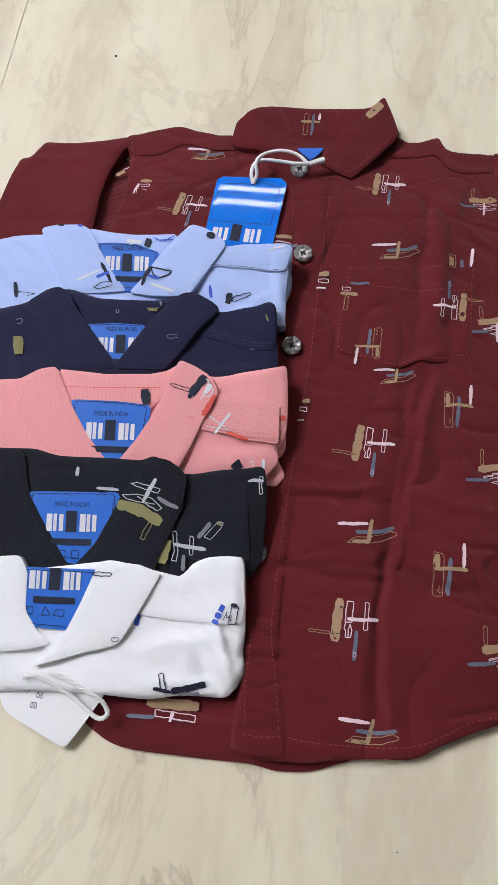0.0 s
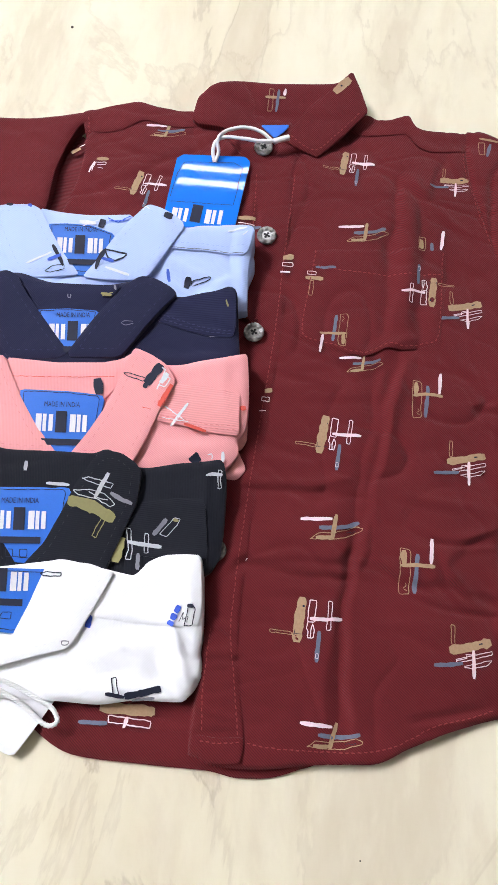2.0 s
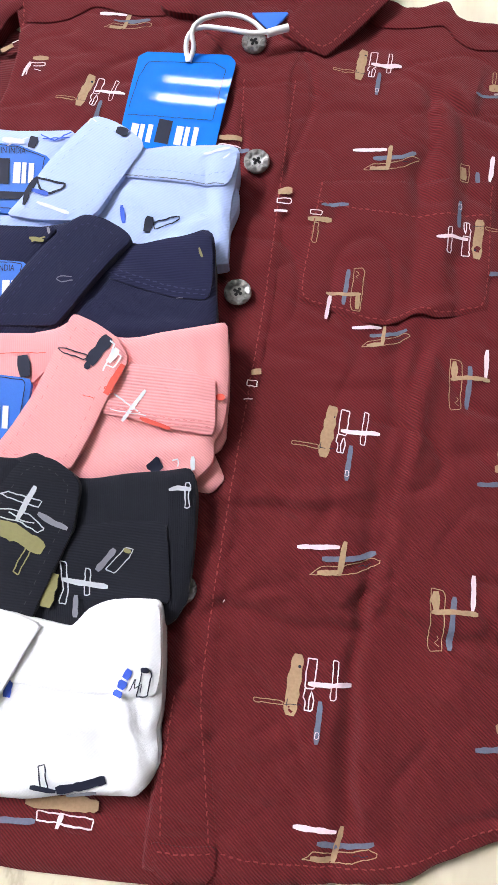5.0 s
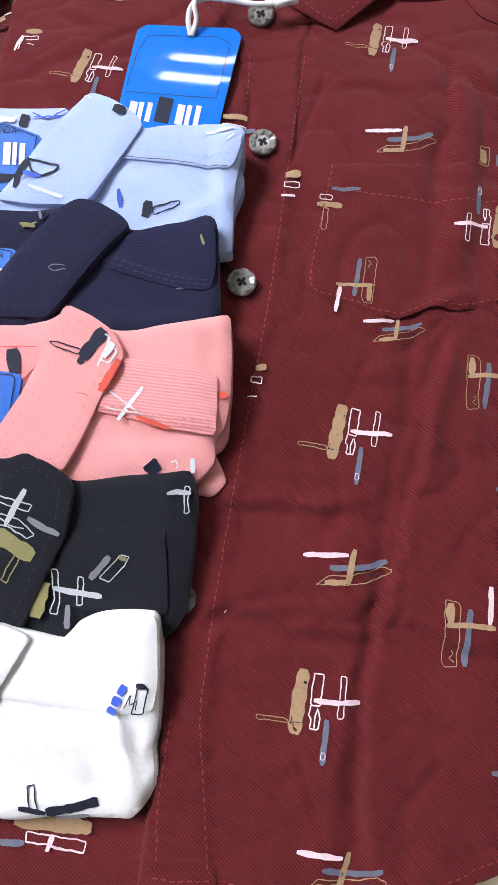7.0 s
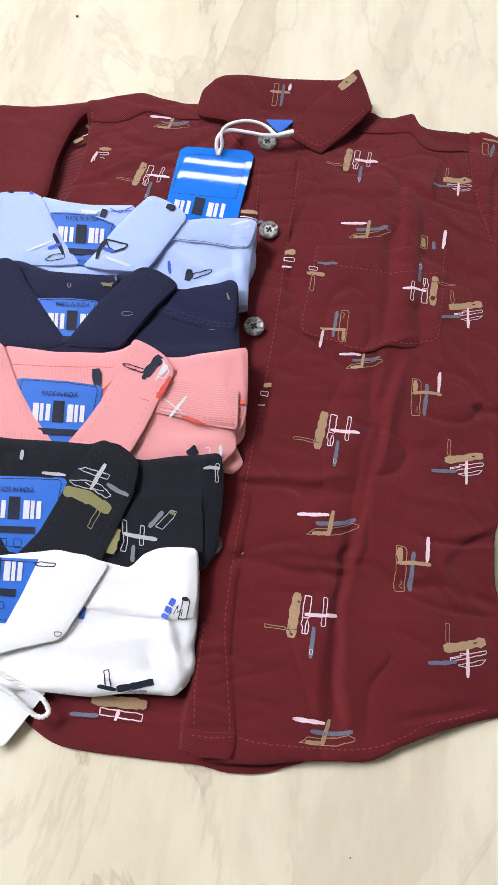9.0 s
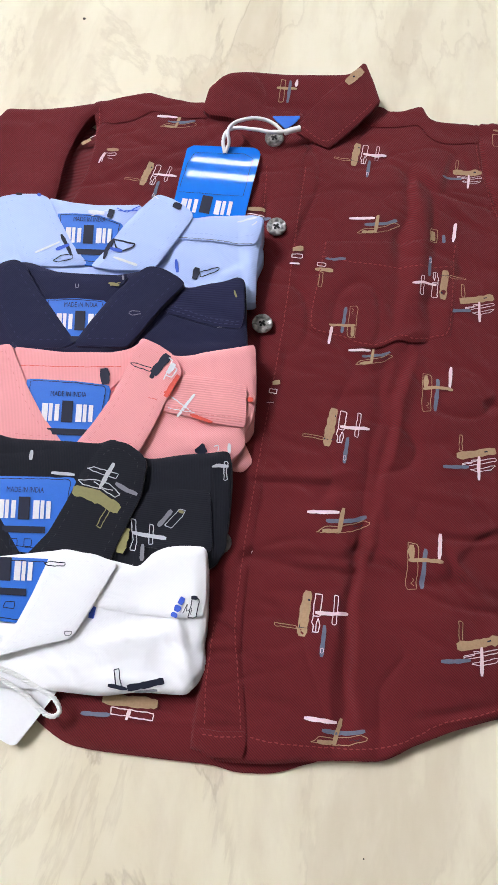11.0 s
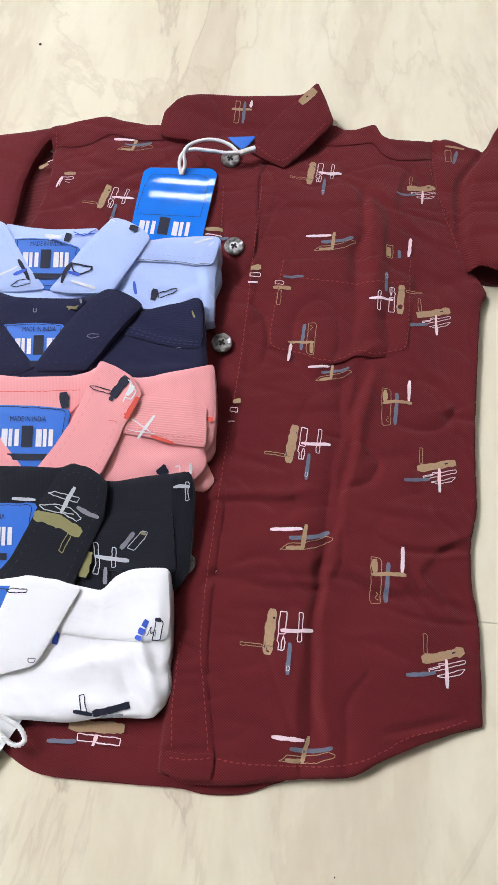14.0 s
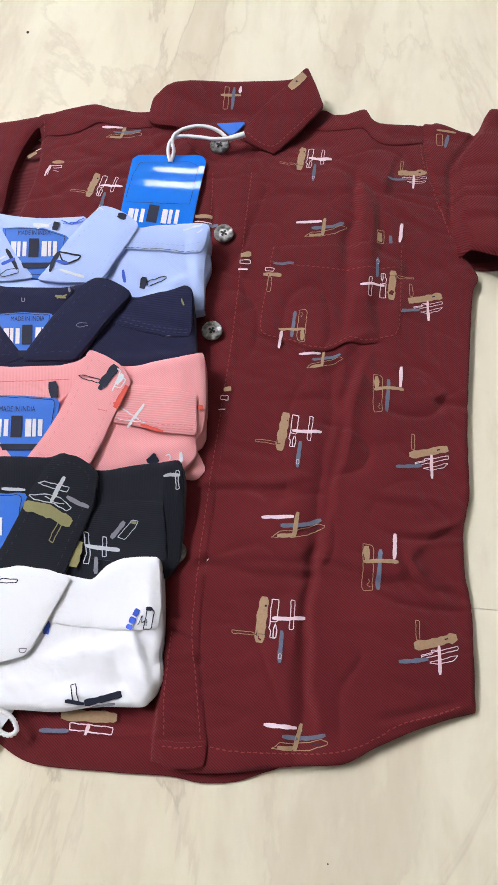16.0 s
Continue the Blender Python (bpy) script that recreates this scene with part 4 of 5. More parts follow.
def fold_body(z, y0, slope, front, seed, lean, low=9.0, folds=()):
    """The upper face of a folded shirt: level, falling away towards its front edge, with soft wrinkles."""
    def f(x, y):
        yf = y0 + slope * x
        return z + lean(x, y) - (z - low) * 0.7 * step01((yf + front - y) / (front * 1.3)) + 0.9 * noise.noise((x * 0.03, y * 0.05, seed)) + 0.45 * noise.noise((x * 0.06, y * 0.11, seed + 4)) + 0.7 * wrinkles(x, y, seed, 0.7) + sum(crease(x, y, *c) for c in folds)
    return f


def leaf(z, lean, seed=0.0):
    return lambda x, y: z + lean(x, y) + 0.5 * noise.noise((x * 0.05, y * 0.05, seed))


GROUP = "folded shirts in a row"

# pale blue
blue = thing("folded_shirt", (-0.09, 0.02, 0.009), "pale blue twill kids shirt, folded, lying across the maroon shirt", "shirt", GROUP)
b_lean = tilt(33)
bz = fold_body(26, -9, 0.13, 16, 1.0, b_lean, folds=[(-52, 33, -18, 23, 1.2, 2.2), (-34, 9, -10, 33, 1.4, 2.2), (-16, 53, -12, 15, -1.4, 1.8), (-190, 33, -160, 13, 1.5, 3), (-175, 43, -150, 28, -1.2, 2), (-60, 10, -20, 4, 0.9, 2)])
panel("body", [(-200.5, 25.6), (-187.0, 38.8), (-168.8, 45.1), (-154.9, 47.9), (-122.5, 51.9), (-90.3, 53.3), (-65.8, 54.6), (-47.4, 52.0), (-36.0, 54.3), (-22.8, 56.5), (-10.5, 58.0), (-6.6, 56.5), (-5.8, 51.4), (-6.4, 42.8), (-7.0, 35.9), (-6.4, 24.1), (-5.6, 11.7), (-9.3, 8.5), (-65.5, 2.3), (-157.4, -11.8), (-193.8, -14.0)], bz, BLUE, blue, step=2.6, edge=2.0, drop=1.8, under=8)
panel("folded_layer", [(-14.3, 48.4), (-7.2, 45.2), (-4.8, 42.3), (-4.1, 38.1), (-5.0, 32.8), (-6.7, 27.5), (-6.1, 15.6), (-10.3, 11.6), (-19.3, 16.9), (-21.7, 39.0)], lambda x, y: 18 + 0.08 * y + wrinkles(x, y, 8, 0.5), BLUE, blue, step=2.0, edge=1.8, drop=2, under=8, soft="corners")
panel("shoulder_flap", [(-50.2, 49.0), (-35.6, 53.1), (-22.6, 55.3), (-10.2, 56.6), (-6.9, 54.9), (-6.6, 48.7), (-8.2, 42.5), (-10.2, 39.7), (-20.8, 39.3), (-34.0, 39.2), (-52.7, 38.2)], over(bz, 1.4), BLUE, blue, step=2.4, edge=1.0, drop=0.7, under=20, soft="corners")
bcl, bcr = leaf(28.8, b_lean, 1), leaf(29.4, b_lean, 2)
panel("collar_stand", [(-127.8, 53.1), (-113.4, 51.9), (-99.7, 52.0), (-73.8, 55.2), (-83.0, 39.4), (-93.3, 34.6), (-117.5, 36.6)], leaf(27.4, b_lean), BLUE, blue, step=3, edge=1.5, drop=0.8, under=24, soft="corners")
panel("neck_band", [(-124.1, 15.3), (-98.9, 17.7), (-83.7, 17.7), (-75.0, 16.4), (-89.4, 11.4), (-107.5, 8.2), (-121.2, 8.9)], leaf(27.2, b_lean), BLUE, blue, step=3, edge=1.6, drop=1.0, under=20)
neck_label(blue, [(-120.1, 44.0), (-110.4, 45.3), (-96.8, 45.8), (-82.9, 42.3), (-91.5, 25.1), (-95.4, 18.3), (-100.4, 17.6), (-110.3, 30.4)], 28.0, b_lean, (-101.1, 33.3), 5, 0.98)
collar_leaf([(-155.0, 49.1), (-145.9, 52.0), (-132.0, 53.8), (-126.1, 51.8), (-120.0, 42.5), (-109.7, 28.2), (-98.8, 17.4), (-113.2, 14.2), (-129.9, 12.4), (-135.0, 14.2), (-142.6, 25.6), (-150.2, 38.5)], bcl, BLUE, blue, THREADS["blue"], 24)
collar_leaf([(-66.5, 61.0), (-59.0, 59.7), (-51.8, 56.8), (-45.5, 52.6), (-45.0, 49.8), (-60.1, 21.5), (-65.2, 17.8), (-84.5, 15.4), (-97.1, 15.9), (-91.1, 24.4), (-82.8, 40.0), (-73.9, 52.4)], bcr, BLUE, blue, THREADS["blue"], 24)
strokes("printed_motif", bcr, [P_INK, P_BLUE, P_PURE], blue, [(0, 2.4, [(-89.9, 20.3), (-89.1, 25.6), (-86.5, 31.7)], False), (0, 0.9, [(-86.5, 32.1), (-74.1, 30.8), (-75.4, 28.7), (-80.4, 26.2), (-84.2, 27.5)], True), (1, 2.0, [(-87.5, 26.9), (-80.7, 25.8)], False), (2, 1.5, [(-84.8, 22.1), (-71.2, 19.3)], False), (0, 3.4, [(-56.6, 55.3), (-51.8, 54.3)], False), (2, 0.6, [(-68.7, 56.6), (-67.3, 58.8), (-65.2, 57.6)], False)], (0, 0))
strokes("printed_motif", bcl, [P_INK, P_BLUE, P_PURE], blue, [(0, 2.0, [(-115.8, 31.7), (-111.9, 26.2), (-108.2, 20.6)], False), (0, 0.6, [(-117.8, 16.5), (-114.2, 19.8), (-107.7, 21.6), (-107.5, 18.6), (-114.9, 16.1)], True), (1, 2.0, [(-117.3, 22.8), (-110.3, 26.5)], False), (2, 1.2, [(-128.7, 19.7), (-115.6, 27.5)], False), (1, 1.8, [(-132.9, 52.8), (-130.7, 52.1)], False), (0, 1.6, [(-144.9, 51.5), (-141.3, 51.6)], False)], (0, 0))
strokes("printed_motif", bz, [P_INK, P_BLUE, P_PURE], blue, [(0, 3.6, [(-38.9, 23.5), (-39.8, 17.3)], False), (0, 0.6, [(-37.4, 21.3), (-27.0, 24.9), (-26.8, 23.4), (-36.5, 19.0)], True), (1, 2.0, [(-51.2, 26.7), (-49.4, 19.8)], False), (0, 2.4, [(-165.6, 15.6), (-163.9, 7.1)], False), (0, 0.5, [(-164.0, 10.6), (-152.8, 10.4), (-157.6, 8.7)], False)], (0, 0))
strokes("printed_motif", over(bz, 1.5), [P_INK, P_BLUE, P_PURE], blue, [(2, 1.2, [(-20.4, 51.2), (-10.0, 54.6)], False), (2, 0.8, [(-12.0, 49.6), (-9.6, 52.2)], False)], (0, 0))
strokes("printed_motif", leaf(27.6, b_lean), [P_INK, P_BLUE, P_PURE], blue, [(0, 3.6, [(-90.4, 49.9), (-91.1, 45.0)], False), (1, 0.7, [(-87.9, 51.1), (-81.9, 48.9), (-75.4, 53.3)], False), (1, 0.7, [(-86.9, 49.2), (-75.8, 50.9)], False), (2, 2.4, [(-103.4, 47.0), (-94.2, 47.1)], False), (2, 0.6, [(-101.5, 44.7), (-92.8, 49.3)], False)], (0, 0))
strokes("seam_line", over(bz, 1.5), [P_SLATE], blue, [(0, 0.5, [(-52.2, 38.4), (-34.1, 39.4), (-20.8, 39.4), (-10.6, 39.9)], False)], (0, 0))
stitches("stitching", [(-51.3, 41.6), (-34.4, 42.4), (-21.2, 42.6), (-9.5, 45.1)], over(bz, 1.4), blue, THREADS["blue"], width=0.35)

# navy
navy = thing("folded_shirt", (-0.08, -0.02, 0.009), "navy twill kids shirt, folded, collar lapping the pale blue one", "shirt", GROUP)
n_lean = tilt(-9)
nz = fold_body(26, -47, 0.13, 16, 7.0, n_lean, folds=[(-44, 1, -12, -7, -1.2, 2), (-50, -27, -16, -21, 1.2, 2), (-160, -7, -150, -42, 1.3, 3), (-40, -14, -14, -20, -0.9, 1.6)])
panel("body", [(-187.6, -12.9), (-156.9, 0.8), (-142.5, 8.9), (-130.6, 12.5), (-111.5, 9.3), (-81.2, 11.5), (-58.5, 17.1), (-43.0, 9.1), (-30.1, 12.5), (-23.8, 14.2), (-16.2, 17.9), (-13.2, 17.5), (-10.8, 14.4), (-8.4, -1.3), (-6.4, -12.4), (-6.1, -18.8), (-7.8, -22.2), (-65.1, -37.2), (-147.3, -49.2), (-184.5, -51.4)], nz, NAVY, navy, step=2.6, edge=2.0, drop=1.8, under=8)
ncl, ncr = leaf(29.3, n_lean, 3), leaf(29.9, n_lean, 4)
panel("sleeve_cuff", [(-43.7, 6.2), (-29.8, 11.4), (-23.5, 13.0), (-16.2, 16.3), (-11.3, 13.1), (-9.1, -2.0), (-10.1, -10.3), (-22.4, -11.0), (-37.0, -9.1), (-52.1, -6.3)], over(nz, 1.3), NAVY_RIB, navy, "ribbed navy cuff", step=2.4, edge=1.0, drop=0.6, under=20, soft="corners")
stitches("stitching", [(-50.7, -4.7), (-37.2, -7.3), (-22.6, -9.1), (-10.2, -8.6)], over(nz, 1.4), navy, THREADS["navy"], width=0.45)
stitches("stitching", [(-49.3, -2.9), (-36.7, -5.3), (-22.8, -7.2), (-10.1, -6.7)], over(nz, 1.4), navy, THREADS["navy"], width=0.45)
panel("collar_stand", [(-126.7, 6.8), (-100.3, 8.3), (-72.7, 10.7), (-82.2, -5.5), (-98.9, -9.4), (-115.3, -10.0)], leaf(28.0, n_lean), NAVY, navy, step=3, edge=1.5, drop=0.8, under=22, soft="corners")
panel("neck_band", [(-127.9, -31.5), (-96.2, -28.7), (-69.1, -25.0), (-69.0, -30.6), (-95.1, -35.1), (-126.5, -38.6)], leaf(28.3, n_lean), NAVY, navy, step=3, edge=2, drop=1.2, under=20)
neck_label(navy, [(-115.5, -8.2), (-99.4, -5.7), (-83.0, -5.1), (-89.3, -16.2), (-96.2, -28.2), (-105.2, -19.5)], 28.4, n_lean, (-95.2, -18.3), 6, 0.98)
collar_leaf([(-152.2, 0.6), (-141.8, 8.9), (-135.5, 11.4), (-129.7, 9.0), (-124.5, 1.4), (-115.1, -9.0), (-104.9, -19.9), (-95.6, -29.5), (-102.4, -33.4), (-126.6, -35.8), (-130.5, -32.7), (-139.5, -20.5)], ncl, NAVY, navy, THREADS["navy"], 20)
collar_leaf([(-66.6, 13.5), (-62.1, 16.2), (-54.3, 15.3), (-46.4, 11.9), (-42.1, 8.8), (-52.0, -4.0), (-62.3, -20.0), (-68.1, -28.9), (-95.3, -31.7), (-95.8, -28.8), (-88.9, -16.5), (-81.9, -5.1), (-73.2, 6.3)], ncr, NAVY, navy, THREADS["navy"], 20)
strokes("printed_motif", ncr, [P_OLIVE, P_GREY], navy, [(1, 0.5, [(-63.6, -9.6), (-67.6, -9.7), (-69.8, -11.0), (-67.3, -12.1), (-63.1, -10.9)], False)], (0, 0))
strokes("printed_motif", leaf(28.1, n_lean), [P_OLIVE, P_GREY], navy, [(0, 1.6, [(-83.3, 4.4), (-77.4, 3.9)], False), (0, 0.8, [(-82.2, 3.2), (-77.0, 5.6)], False), (1, 1.2, [(-76.6, 9.6), (-75.6, 7.0)], False), (1, 0.7, [(-100.8, 1.8), (-100.5, -0.2), (-98.9, -0.0), (-99.2, 1.9)], False)], (0, 0), lift=0.5)
strokes("printed_motif", over(nz, 1.3), [P_OLIVE, P_GREY], navy, [(0, 1.2, [(-16.0, 8.8), (-14.3, 5.3)], False), (1, 0.5, [(-22.4, -11.6), (-19.8, -11.3)], False)], (0, 0), lift=0.6)
strokes("printed_motif", nz, [P_OLIVE, P_GREY], navy, [(0, 5.6, [(-155.0, -19.4), (-152.7, -29.4)], False), (1, 0.6, [(-157.6, -9.7), (-154.4, -8.6), (-154.2, -11.3), (-156.7, -12.3)], False)], (0, 0), lift=0.6)

# pink
pink = thing("folded_shirt", (-0.07, -0.06, 0.009), "salmon pink twill kids shirt, folded, with a ribbed sleeve on top", "shirt", GROUP)
p_lean = tilt(-55)
pz = fold_body(25, -95, 0.13, 16, 13.0, p_lean, folds=[(-40, -73, -8, -69, 1.4, 2), (-46, -87, -14, -77, -1.3, 2), (-10, -25, -7, -59, 1.0, 2), (-38, -31, -8, -27, 0.8, 3), (-165, -57, -150, -92, 1.4, 3), (-30, -72, -12, -88, 1.0, 1.8)])
panel("body", [(-181.4, -54.6), (-145.3, -44.2), (-137.1, -39.6), (-128.1, -36.8), (-122.5, -39.5), (-93.2, -38.3), (-67.4, -30.8), (-58.4, -26.3), (-41.2, -31.2), (-24.5, -27.0), (-12.4, -23.5), (-2.6, -20.6), (-0.6, -21.7), (1.6, -35.2), (3.0, -49.0), (2.5, -60.3), (-0.4, -65.2), (-0.3, -74.6), (-14.5, -87.3), (-49.2, -92.4), (-135.6, -100.7), (-174.9, -101.9)], pz, PINK_BIAS, pink, step=2.6, edge=2.0, drop=1.8, under=8)
panel("folded_layer", [(-11.6, -39.4), (0.4, -40.6), (2.6, -47.5), (3.9, -63.0), (1.6, -68.5), (-5.1, -70.1), (-15.1, -64.9)], lambda x, y: 16.5 + wrinkles(x, y, 5, 0.5), PINK_BIAS, pink, step=2.0, edge=1.6, drop=1.8, under=8, soft="corners")
panel("folded_layer", [(-22.0, -63.1), (-1.0, -67.3), (5.6, -78.3), (0.9, -84.9), (-13.3, -84.0)], lambda x, y: 13 + wrinkles(x, y, 6, 0.5), PINK_BIAS, pink, step=2.0, edge=1.6, drop=1.8, under=8, soft="corners")
pcl, pcr = leaf(28.0, p_lean, 5), leaf(28.7, p_lean, 6)
panel("sleeve_cuff", [(-41.1, -42.0), (-22.6, -40.9), (-2.4, -42.6), (-1.1, -51.7), (-0.1, -62.9), (-1.4, -64.3), (-13.8, -64.0), (-29.4, -62.3), (-44.1, -61.3)], over(pz, 2.2), PINK_RIB, pink, "ribbed pink sleeve cuff", step=2.2, edge=0.9, drop=0.6, under=18, soft="corners")
stitches("stitching", [(-41.2, -58.9), (-29.7, -59.4), (-14.2, -60.6), (-0.9, -59.6)], over(pz, 2.4), pink, THREADS["pink"], width=0.4)
stitches("stitching", [(-41.9, -60.2), (-29.5, -60.9), (-14.0, -62.4), (-0.6, -61.7)], over(pz, 2.4), pink, THREADS["pink"], width=0.4)
panel("collar_stand", [(-126.3, -37.8), (-99.0, -37.5), (-61.5, -32.9), (-64.5, -44.4), (-72.2, -54.1), (-114.9, -58.3)], leaf(26.6, p_lean), PINK, pink, step=3, edge=1.5, drop=0.8, under=20, soft="corners")
strokes("seam_line", leaf(26.7, p_lean), [P_RED], pink, [(0, 0.4, [(-120.9, -47.6), (-97.6, -45.5), (-67.8, -41.7)], False)], (0, 0))
neck_label(pink, [(-115.5, -54.4), (-112.7, -53.6), (-90.4, -52.0), (-72.9, -51.9), (-71.6, -53.2), (-78.3, -65.7), (-84.2, -84.8), (-90.7, -85.4), (-104.5, -71.4)], 27.2, p_lean, (-91.7, -68.8), 5, 1.02)
collar_leaf([(-146.0, -46.0), (-144.7, -45.6), (-136.0, -39.5), (-126.9, -37.0), (-122.0, -45.1), (-114.7, -57.7), (-104.3, -71.6), (-90.9, -84.9), (-109.2, -86.8), (-123.8, -87.0), (-135.0, -80.0), (-147.4, -65.4)], pcl, PINK, pink, THREADS["pink"], 18)
collar_leaf([(-59.3, -25.6), (-50.2, -28.3), (-42.0, -32.3), (-36.9, -38.5), (-36.0, -42.1), (-42.1, -56.1), (-46.5, -70.2), (-51.5, -83.1), (-53.8, -84.4), (-85.7, -85.7), (-76.9, -71.6), (-69.7, -57.2), (-63.6, -39.0)], pcr, PINK_BIAS, pink, THREADS["pink"], 18)
PI = [P_INK, P_PURE, P_RED]
strokes("printed_motif", pcr, PI, pink, [(0, 2.4, [(-51.3, -46.3), (-50.2, -43.4)], False), (0, 4.6, [(-50.4, -44.1), (-47.6, -39.5), (-44.0, -33.3)], False), (1, 0.8, [(-44.6, -46.3), (-41.5, -36.1), (-43.5, -34.8)], False), (1, 2.6, [(-43.1, -42.8), (-40.1, -37.5)], False), (1, 0.8, [(-43.9, -44.1), (-40.7, -44.7), (-38.5, -40.2), (-40.2, -38.8)], False), (0, 0.6, [(-62.7, -40.0), (-60.3, -39.5), (-51.0, -41.4), (-52.1, -43.0), (-60.6, -41.4)], True), (2, 2.6, [(-42.3, -54.9), (-39.9, -49.0), (-37.2, -43.1)], False), (2, 0.6, [(-43.2, -52.6), (-39.7, -51.0), (-39.9, -54.4)], True), (2, 0.35, [(-51.0, -56.1), (-46.6, -56.9)], False)], (0, 0))
strokes("printed_motif", over(pz, 2.2), PI, pink, [(1, 1.5, [(-35.3, -63.6), (-32.0, -58.0), (-27.9, -50.9)], False), (1, 0.8, [(-39.6, -53.8), (-28.9, -59.8)], False), (1, 0.5, [(-40.4, -59.7), (-26.5, -60.5)], False), (2, 1.6, [(-28.7, -61.6), (-23.1, -62.9), (-16.9, -64.0)], False)], (0, 0))
strokes("printed_motif", leaf(26.9, p_lean), PI, pink, [(0, 4.6, [(-76.4, -43.7), (-74.2, -51.8)], False)], (0, 0))
strokes("printed_motif", pz, PI, pink, [(0, 6.0, [(-22.6, -76.8), (-19.2, -79.8)], False), (1, 0.7, [(-14.7, -75.4), (-12.4, -74.3), (-12.4, -77.3)], False), (1, 2.0, [(-7.3, -72.9), (-6.4, -78.0)], False), (2, 2.2, [(-1.3, -49.9), (2.0, -49.3)], False), (0, 2.4, [(-146.7, -49.7), (-143.6, -46.9)], False), (0, 1.6, [(-130.2, -85.4), (-127.3, -81.9)], False)], (0, 0), lift=0.6)

# black
black = thing("folded_shirt", (-0.07, -0.11, 0.008), "black twill kids shirt, folded, with olive and grey prints", "shirt", GROUP)
k_lean = tilt(-106)
kz = fold_body(22, -146, 0.13, 16, 19.0, k_lean, folds=[(-12, -82, -9, -126, 1.4, 2), (-46, -130, -12, -126, 1.0, 2), (-44, -86, -30, -92, -1.0, 1.8)])
panel("body", [(-168.9, -94.4), (-134.9, -83.9), (-116.6, -85.6), (-91.1, -83.6), (-72.5, -82.5), (-64.6, -79.7), (-51.8, -85.9), (-44.3, -86.5), (-29.0, -82.7), (-16.0, -80.2), (-8.6, -78.1), (-5.5, -79.8), (-3.5, -88.7), (-2.4, -101.4), (-1.8, -118.8), (-3.0, -128.3), (-18.6, -139.3), (-121.7, -154.6), (-159.5, -159.7)], kz, BLACK, black, step=2.6, edge=2.0, drop=1.8, under=7)
panel("folded_layer", [(-20.1, -82.0), (-5.8, -80.6), (-4.1, -87.1), (-2.5, -101.6), (-1.9, -118.6), (-3.9, -127.9), (-14.9, -127.1)], lambda x, y: 14.0 + wrinkles(x, y, 7, 0.5), BLACK, black, step=2.2, edge=1.8, drop=2.0, under=7, soft="corners")
kcl, kcr = leaf(25.3, k_lean, 8), leaf(26.0, k_lean, 9)
panel("sleeve_cuff", [(-49.1, -114.5), (-45.5, -104.6), (-28.1, -100.0), (-12.8, -99.1), (-10.1, -112.2), (-7.6, -127.9), (-26.0, -130.6), (-47.9, -130.0)], over(kz, 1.4), BLACK_RIB, black, "ribbed black sleeve cuff", step=2.4, edge=1.0, drop=0.6, under=14, soft="corners")
panel("collar_stand", [(-136.9, -84.8), (-123.4, -94.5), (-104.8, -91.8), (-70.0, -83.7), (-77.8, -103.9), (-85.9, -111.5), (-127.0, -115.8), (-127.1, -106.4)], leaf(24.0, k_lean), BLACK, black, step=3, edge=1.5, drop=0.8, under=18)
neck_label(black, [(-128.4, -107.6), (-125.5, -106.8), (-81.5, -101.8), (-79.6, -103.0), (-83.3, -114.9), (-89.2, -128.8), (-93.9, -139.1), (-102.1, -140.3), (-108.1, -134.0), (-119.2, -120.2)], 24.5, k_lean, (-103.0, -120.5), 6, 1.02, True)
collar_leaf([(-168.0, -104.7), (-155.5, -96.2), (-134.2, -87.6), (-128.0, -108.1), (-118.9, -120.3), (-107.8, -134.1), (-101.0, -142.1), (-104.9, -148.9), (-142.6, -149.6), (-169.3, -135.7)], kcl, BLACK, black, THREADS["black"], 14)
collar_leaf([(-70.0, -85.4), (-64.3, -81.5), (-56.7, -81.9), (-48.9, -86.0), (-45.7, -89.6), (-46.1, -106.0), (-52.2, -124.9), (-57.7, -141.8), (-81.1, -145.4), (-100.6, -145.8), (-88.7, -129.5), (-82.2, -113.2), (-77.7, -99.8)], kcr, BLACK_RIB, black, THREADS["black"], 14)
P_CHALK = plain_material("chalk_print", (0.50, 0.51, 0.54), 0.8)
KI = [P_OLIVE, P_CHALK, P_GREY]
strokes("printed_motif", kcr, KI, black, [(0, 5.6, [(-80.0, -108.2), (-73.7, -108.7), (-65.9, -110.4), (-55.6, -115.0)], False), (1, 2.0, [(-66.7, -105.8), (-64.3, -99.3), (-61.6, -92.7)], False), (1, 0.6, [(-74.4, -96.9), (-71.2, -95.9), (-58.5, -97.7), (-59.6, -100.1), (-71.8, -97.8)], True), (1, 0.6, [(-77.9, -103.1), (-70.2, -102.0), (-62.5, -103.0), (-56.1, -107.5), (-58.5, -109.0), (-65.7, -106.0), (-75.6, -105.0)], True), (1, 0.6, [(-70.0, -103.0), (-65.5, -105.3), (-60.1, -105.9)], False), (2, 2.0, [(-59.3, -102.2), (-53.2, -104.9), (-47.8, -106.3)], False), (0, 0.6, [(-63.4, -124.8), (-58.4, -111.5), (-60.4, -110.7), (-65.3, -123.7)], True)], (0, 0))
